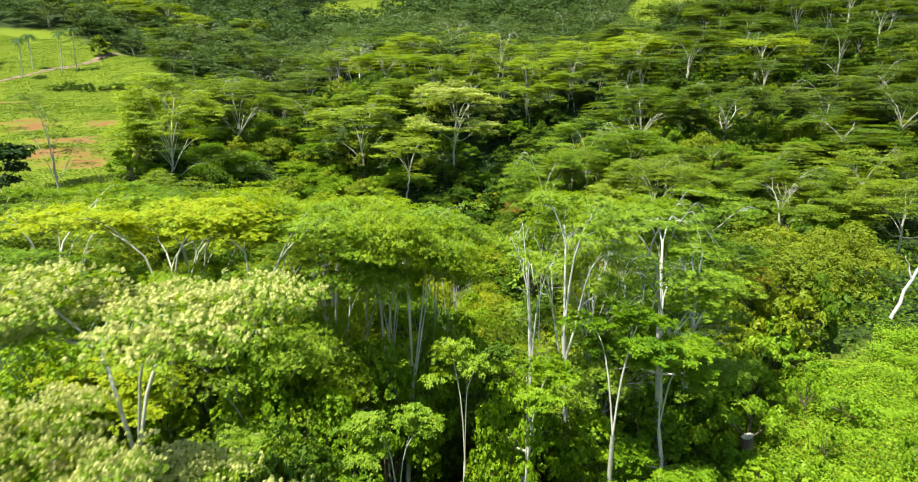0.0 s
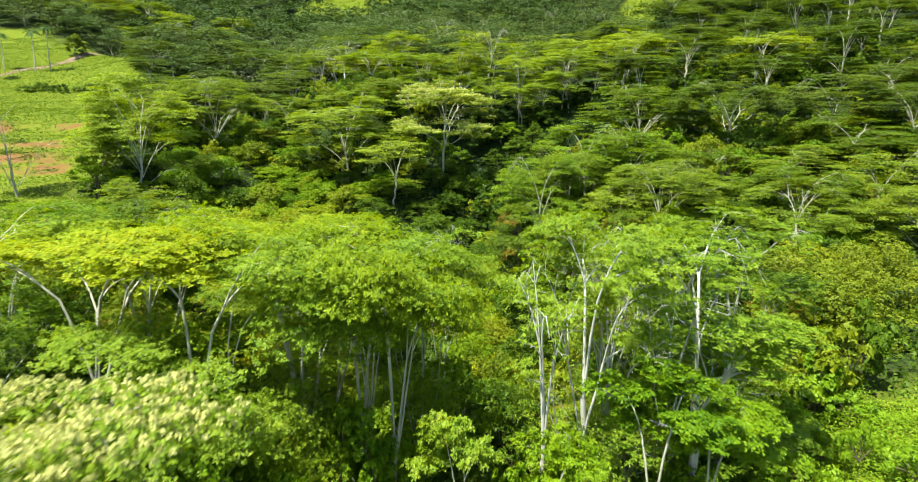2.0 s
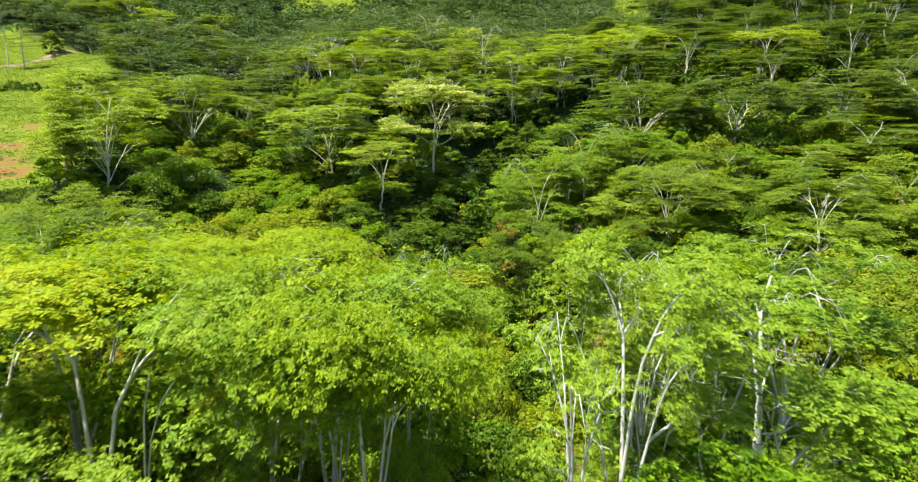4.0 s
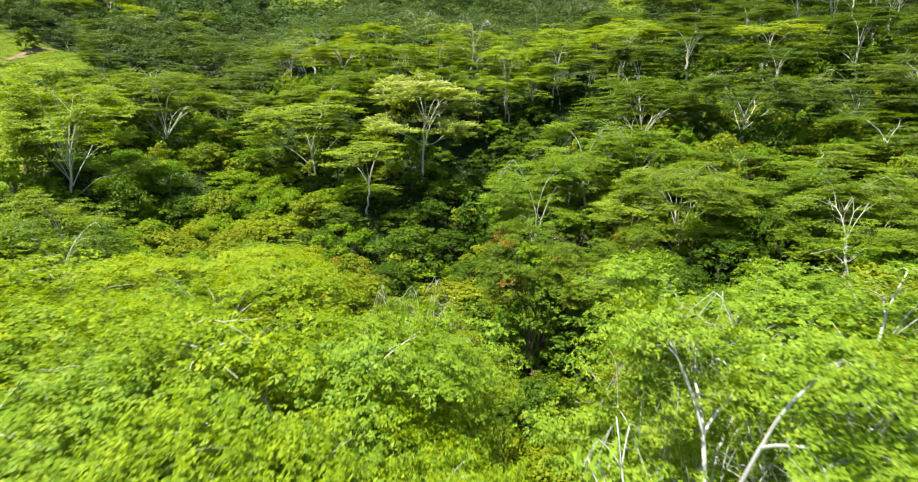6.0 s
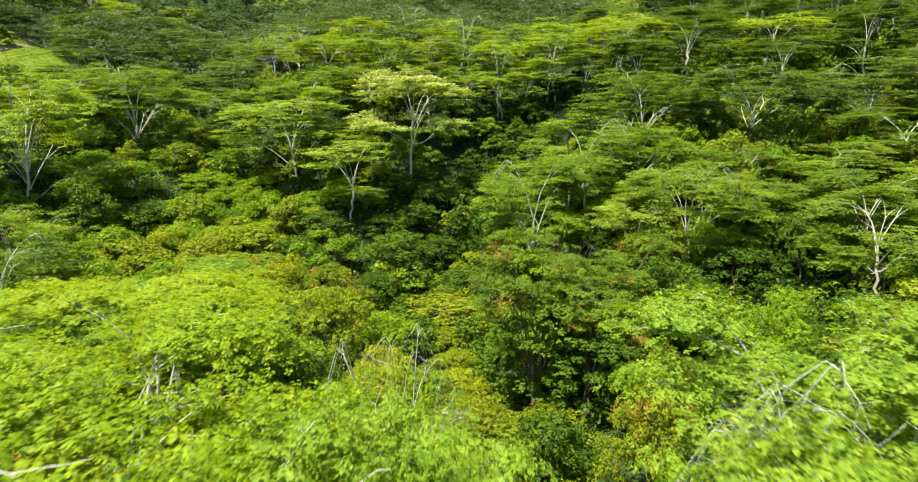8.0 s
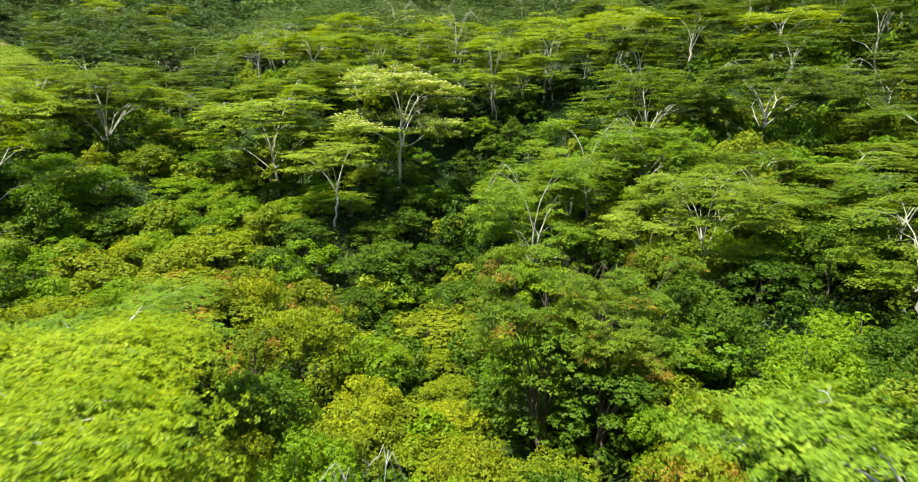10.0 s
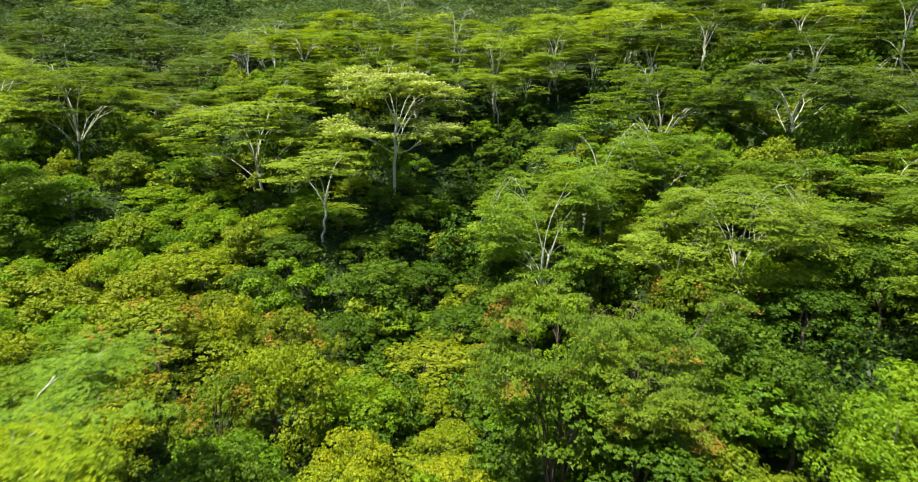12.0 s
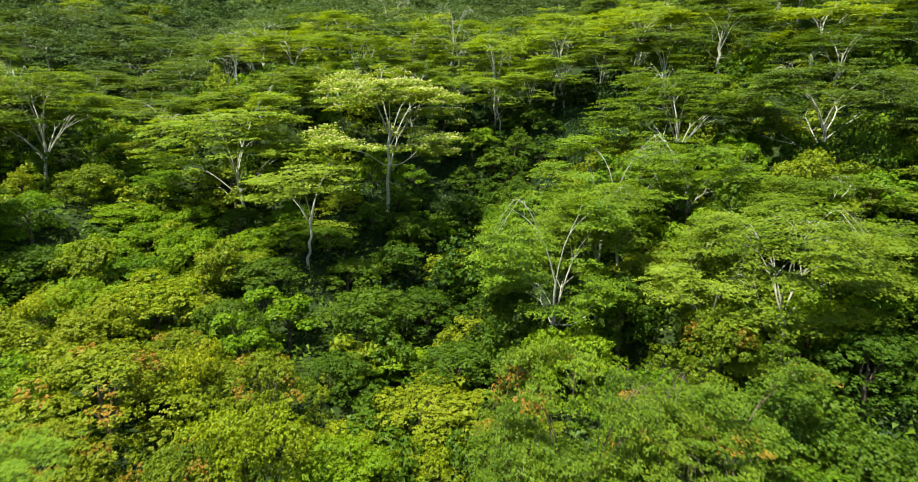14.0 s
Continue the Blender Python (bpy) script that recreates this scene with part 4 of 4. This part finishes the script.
for _ in range(9000):
    y = R2.uniform(178, 345)
    x = R2.uniform(-0.70 * y, 0.70 * y)
    r = R2.uniform(7, 10.5)
    if clearing(x, y) > 0.1 or (gully(x, y) and y < 235) or any((x - a) ** 2 + (y - b) ** 2 > 0 and (x - a) ** 2 + (y - b) ** 2 < (0.68 * (r + c)) ** 2 for a, b, c in tall if c > 5.4 and b > 160):
        continue
    tall.append((x, y, r))
    # Deep-leaf kinds on the outer slopes stand in for cloud shade.
    if y < 270 and R2.random() < 0.5:
        plant(ridge_kinds[1 if x > 25 or x < -55 else 0], x, y, float(land(x, y)) + R2.uniform(14, 19), r, spin())
    else:
        plant(back_kinds[R2.choice((0, 3, 3, 0) if x > 25 or x < -55 else (0, 1, 2, 2))], x, y, float(land(x, y)) + R2.uniform(11, 17), r, spin())
    count += 1
    if count >= 100:
        break

remove([lone_kind, bare_kind] + near_kinds + sapling_kinds + bloom_kinds + white_kinds + mid_kinds + lush_kinds + fine_kinds + pale_kinds + thin_kinds + back_kinds + ridge_kinds + dead_kinds + broad_kinds + yellow_kinds + olive_kinds + red_kinds + tall_kinds + shrub_kinds)

# ---- far woods: too many to count ----


def far_woods():
    """Crowns with pale stems on the slopes behind the ridge; finer ones nearer."""
    rng = np.random.default_rng(77)
    root = new("far_woods")
    # Leaf colour is darkened for cloud shade and bluish for haze.
    for name, leaf, n, y0, y1, count, card, stems in (("near_crowns", WOODS_SHADED, 1500, 262, 430, 420, 1.15, True), ("far_crowns", WOODS_SHADED, 4600, 420, 860, 110, 2.5, False)):
        y = np.sqrt(rng.uniform(y0 ** 2, y1 ** 2, n))
        x = rng.uniform(-0.76, 0.76, n) * y
        keep = (clearing(x, y) < 0.3) & (rng.uniform(0, 1, n) < 0.95)
        x, y = x[keep], y[keep]
        kinds = [rain_tree_parts(190 + i, 20, 8, leaf, count, card, fork=0.45, n_limb=5, levels=2, dome=0.45, flat=0.8, plate=(0.26, 0.42), thick=0.16, tilt=0.3, fine=False) for i in range(4)]
        which = rng.integers(0, 4, len(x))
        for piece in ("crown", "stems"):
            if piece == "stems" and not stems:
                continue
            vs, fs, base = [], [], 0
            for i, kind in enumerate(kinds):
                for me in ([kind["crown"]] if piece == "crown" else [kind["trunk"]] + kind["limbs"]):
                    co = np.empty(len(me.vertices) * 3, np.float32)
                    me.vertices.foreach_get("co", co)
                    co = co.reshape(-1, 3)
                    k = 3 if piece == "crown" else 4
                    f = np.empty(len(me.loops), np.int32)
                    me.loops.foreach_get("vertex_index", f)
                    f = f.reshape(-1, k)
                    for j in np.flatnonzero(which == i):
                        if piece == "stems" and j % 7:
                            continue
                        a, sc, up = j * 2.4, 0.55 + 0.5 * ((j * 0.618) % 1), 0.5 + 0.42 * ((j * 0.381) % 1)
                        c, q = math.cos(a) * sc, math.sin(a) * sc
                        vs.append(np.stack([co[:, 0] * c - co[:, 1] * q + x[j], co[:, 0] * q + co[:, 1] * c + y[j], co[:, 2] * up + float(land(x[j], y[j]))], 1))
                        fs.append(f + base)
                        base += len(co)
            part(name if piece == "crown" else "pale_stems", mesh_from(name, np.concatenate(vs), np.concatenate(fs), leaf if piece == "crown" else BARK), root, kind="stuff")
    tagged(root, "dense woods on the far valley slopes, cloud shade in leaf colour", "woods", kind="stuff")


far_woods()


def scatter(name, n, box, test, height, card, leaf, label, category, seed, upright=0.5, lift=0.0, face=(0, 0, 1)):
    """Leaves close over the ground: ferns, grass and undergrowth as one carpet."""
    rng = np.random.default_rng(seed)
    x, y = rng.uniform(box[0], box[1], n), rng.uniform(box[2], box[3], n)
    keep = test(x, y)
    x, y = x[keep], y[keep]
    hump = height * (0.55 + 0.45 * np.sin(x * 0.9 + np.sin(y * 0.7)) * np.cos(y * 0.8 + np.sin(x * 0.5)))
    c = np.stack([x, y, land(x, y) + lift + hump * rng.uniform(0.35, 1.0, len(x))], 1)
    nn = np.array(face, float) + rng.normal(0, upright, (len(x), 3))
    me = mesh_from(name, *cards(c, nn, card, card * 0.55, rng, simple=True), leaf)
    return tagged(new(name, me), label, category, kind="stuff")


scatter("fern_slope", 420000, (8, 66, 12, 68), lambda x, y: (x > 10 + 0.09 * y + 2 * np.sin(y * 0.4)) & (y < 57 + 0.15 * (x - 20) + 3 * np.sin(x * 0.5)) & (x < 0.78 * y + 8), 2.2, 0.19, FERN, "bright green ferns and scrub covering the slope", "ferns", 201, 0.4)
R3 = random.Random(9)
fern_shrub = (grow("shrub", broad_parts(160, 2.4, 1.8, 8, 1500, 0.2, FERN, skirt=0.4), "pale green scrub bush on the fern slope", "shrub", "shrubs"), 2.4, 1.8)
for x, y, h, r in ((18, 42, 4.5, 2.4), (21, 46, 5, 2.6), (18.5, 48.5, 5.5, 2.6), (23, 50.5, 5, 2.6), (15.5, 37, 4.5, 2.2), (25, 54, 5.5, 2.8), (21.5, 55, 5.5, 2.6), (17, 45, 5, 2.2), (20, 39, 4, 2.2), (28, 58, 5.5, 2.8), (15, 41, 5, 2.4), (14, 33, 4.5, 2.2)):
    plant(fern_shrub, x, y, float(land(x, y)) + h, r, x * y)
for _ in range(46):
    y = R3.uniform(18, 58)
    x = R3.uniform(12, 20 + 0.6 * y)
    plant(fern_shrub, x, y, float(land(x, y)) + R3.uniform(2.2, 4.2), R3.uniform(1.2, 2.6), R3.uniform(0, 6.28))
remove([fern_shrub])
scatter("fern_slope", 60000, (14, 108, -28, 80), lambda x, y: (x >= 0.78 * y + 8) & (y < 57 + 0.15 * (x - 20)), 2.0, 0.5, FERN, "bright green ferns over the open hillside", "ferns", 208, 0.4)
scatter("undergrowth", 48000, (-42, 50, -10, 75), lambda x, y: ~((x > 14) & (y < 56)), 1.8, 0.42, BROAD, "dark leafy undergrowth beneath the near trees", "undergrowth", 204, 0.7)
scatter("undergrowth", 290000, (-150, 150, -30, 300), lambda x, y: ((y > 74) | (np.abs(x + 5) > 45)) & (np.abs(x) < 0.72 * np.abs(y) + 30) & (clearing(x, y) < 0.4) & ~((x > 14) & (y < 60 + 0.15 * (x - 20))) & ~((y > 150) & (np.abs(x - stream_x(y) - 4) < 21)), 2.2, 0.62, BROAD, "dark leafy undergrowth on the ravine floor", "undergrowth", 202, 0.6)
# Shade is put into the vines' near-black colour and their upright facing.
scatter("vine_curtain", 75000, (-12, 66, 145, 216), lambda x, y: np.abs(x - stream_x(y) - 4) < 21, 1.2, 0.55, SHADED_DARK_LEAF, "hanging vines over the steep ravine head, shade in leaf colour", "vines", 205, 0.2, 0.0, (0, -1, 0.25))
# Leaf cover added to darken the hollow where only shade lies.
scatter("undergrowth", 9000, (24, 50, 86, 114), lambda x, y: np.hypot(x - 36, y - 100) < 12, 1.8, 0.5, SHADED_DARK_LEAF, "near-black leaf cover putting the hollow's shade into colour", "undergrowth", 207, 0.6)
scatter("meadow_grass", 330000, (-260, -60, 95, 385), lambda x, y: (clearing(x, y) > 0.6) & (x > -0.75 * y) & (bare_earth(x, y) < 0.12 + 0.5 * np.sin(x * 1.3 + np.sin(y)) ** 4), 0.5, 0.4, GRASS, "rough sunlit meadow grass on the hillside", "grass", 203, 0.55)
scatter("clearing_grass", 60000, (-140, 130, 290, 600), lambda x, y: (clearing(x, y) > 0.4) & (x > -0.3 * y), 1.6, 1.0, GRASS, "tall rough grass in the clearings between far woods", "grass", 206, 0.9)


# ---- dirt track, palms and shrubs on the meadow ridge ----
def track():
    t = np.linspace(0, 1, 40)
    x, y = -190 + 30 * t + 3 * np.sin(t * 5), 258 + 88 * t
    tx, ty = np.gradient(x), np.gradient(y)
    ln = np.hypot(tx, ty)
    nx, ny = -ty / ln, tx / ln
    cols = []
    for off, up in ((-2.6, -0.2), (-2.0, 0.18), (-0.7, 0.12), (0.0, 0.22), (0.7, 0.12), (2.0, 0.18), (2.6, -0.2)):
        px, py = x + nx * off, y + ny * off
        cols.append(np.stack([px, py, land(px, py) + up + 0.05 * np.sin(t * 60 + off)], 1))
    v = np.stack(cols, 1).reshape(-1, 3)
    i = (np.arange(39)[:, None] * 7 + np.arange(6)).ravel()
    tagged(new("dirt_track", smooth_shade(mesh_from("dirt_track", v, np.stack([i, i + 1, i + 8, i + 7], -1), SOIL))), "reddish-brown dirt track along the grassy ridge", "track", kind="structure")


track()


def palm(x, y, h, seed):
    rng = np.random.default_rng(seed)
    root = new("palm_tree")
    root.location = (x, y, float(land(x, y)))
    tip = np.array([rng.normal(0, 0.6), rng.normal(0, 0.6), h])
    part("trunk", smooth_shade(mesh_from("trunk", *tubes([(bend((0, 0, -0.5), tip, 0, rng, 9, 0.015), np.linspace(0.26, 0.15, 9))], 7), BARK)), root)
    for i in range(15):
        a, rise = i * 2.4, rng.uniform(-0.3, 0.75)
        out = np.array([math.cos(a), math.sin(a), 0])
        t = np.linspace(0, 1, 11)[:, None]
        rib = tip + out * 3.3 * t + np.array([0, 0, 1]) * (rise * 2.4 * t - 2.6 * t * t)
        side = np.cross(out, (0, 0, 1.0))
        vs, fs = [], []
        for j in range(1, 11):
            for s in (-1, 1):
                w = 0.95 * math.sin(math.pi * min(1, 0.15 + 0.85 * j / 11)) + 0.12
                b = len(vs)
                q = rib[j] + side * s * w + out * 0.25 - np.array([0, 0, 0.45 * w])
                vs += [rib[j - 1], rib[j], q]
                fs.append((b, b + 1, b + 2))
        part("frond", mesh_from("frond", vs, fs, PALM), root)
    tagged(root, "slender coconut palm beside the dirt track", "palm tree", "palms by the track")


for x, y, h, s in ((-166, 297, 16, 1), (-161.5, 300, 17, 2), (-175, 284, 15, 3), (-180, 300, 14, 4)):
    palm(x, y, h, s)


def roadside_tree(x, y):
    kind = (grow("roadside_tree", broad_parts(170, 9, 5, 20, 5200, 0.5, BROAD_OLIVE, skirt=0.2), "round-crowned tree casting shade on the track", "tree", "broadleaf trees"), 9, 5)
    plant(kind, x, y, float(land(x, y)) + 10, 5.5)
    remove([kind])


roadside_tree(-168, 333)


def meadow_bushes():
    dark = (grow("broadleaf_tree", broad_parts(172, 9, 5, 20, 4200, 0.5, SHADED_DARK_LEAF, skirt=0.6), "dense dark-leaved tree at the meadow's edge", "tree", "broadleaf trees"), 9, 5)
    for x, y, h, r in ((-79, 117, 11, 6), (-205, 303, 13, 7), (-198, 296, 9, 5)):
        plant(dark, x, y, float(land(x, y)) + h, r, x)
    hedge = (grow("shrub", broad_parts(173, 3, 2.4, 9, 900, 0.45, BROAD, skirt=0.5), "low dark shrub in the meadow's hedge line", "shrub", "hedge shrubs"), 3, 2.4)
    for i in range(12):
        x = -150 + 3.6 * i
        y = 262 + 3 * math.sin(i * 1.3)
        if clearing(x, y) > 0.5:
            plant(hedge, x, y, float(land(x, y)) + 2.2 + 0.8 * math.sin(i * 2.1), 2.4 + 0.5 * math.cos(i), i)
    remove([dark, hedge])


meadow_bushes()


def leaning_tree(x, y):
    """A bleached bare trunk leaning out over the fern slope."""
    rng = np.random.default_rng(31)
    root = new("bare_tree")
    root.location = (x, y, float(land(x, y)))
    line = bend((0, 0, -0.6), (4.6, 0.6, 8.8), 0.03, rng, 9, 0.012)
    part("trunk", smooth_shade(mesh_from("trunk", *tubes([(line, np.linspace(0.20, 0.10, 9))], 8), BARK_DEAD)), root)
    for i, tip in ((4, (1.2, 0.5, 6.6)), (5, (4.9, -0.8, 7.0)), (6, (2.8, 1.0, 9.0)), (7, (6.0, 0.2, 9.6))):
        part("limb", smooth_shade(mesh_from("limb", *tubes([(bend(line[i], tip, 0.08, rng, 6, 0.04), np.linspace(0.12, 0.03, 6))], 5), BARK_DEAD)), root)
    tagged(root, "bare white trunk leaning over the fern slope", "tree", "bare trees")


leaning_tree(43.0, 66)


def stump(x, y):
    """A short cut trunk standing in the ferns, pale on its sawn face."""
    rng = np.random.default_rng(44)
    root = new("tree_stump")
    root.location = (x, y, float(land(x, y)))
    ang = np.arange(14) * 2 * math.pi / 14
    flare = 1 + 0.09 * np.sin(ang * 3 + 0.5) + rng.normal(0, 0.03, 14)
    rings = [np.stack([np.cos(ang) * r * flare, np.sin(ang) * r * flare, np.full(14, z) + 0.16 * (z > 2) * np.cos(ang)], 1) for r, z in ((0.62, -0.4), (0.50, 0.5), (0.44, 1.4), (0.42, 2.3), (0.40, 2.36))]
    v = np.concatenate(rings)
    a = (np.arange(4)[:, None] * 14 + np.arange(14)).ravel()
    b = (np.arange(4)[:, None] * 14 + (np.arange(14) + 1) % 14).ravel()
    part("bark", smooth_shade(mesh_from("bark", v, np.stack([a, b, b + 14, a + 14], -1), BARK_DARK)), root)
    face = np.concatenate([rings[-1], rings[-1].mean(0)[None] + (0, 0, 0.02)])
    i = np.arange(14)
    part("cut_face", mesh_from("cut_face", face, np.stack([i, (i + 1) % 14, np.full(14, 14)], -1), BARK), root, "pale sawn wood")
    tagged(root, "short brown tree stump with pale cut top among ferns", "stump")


stump(20.6, 45.2)
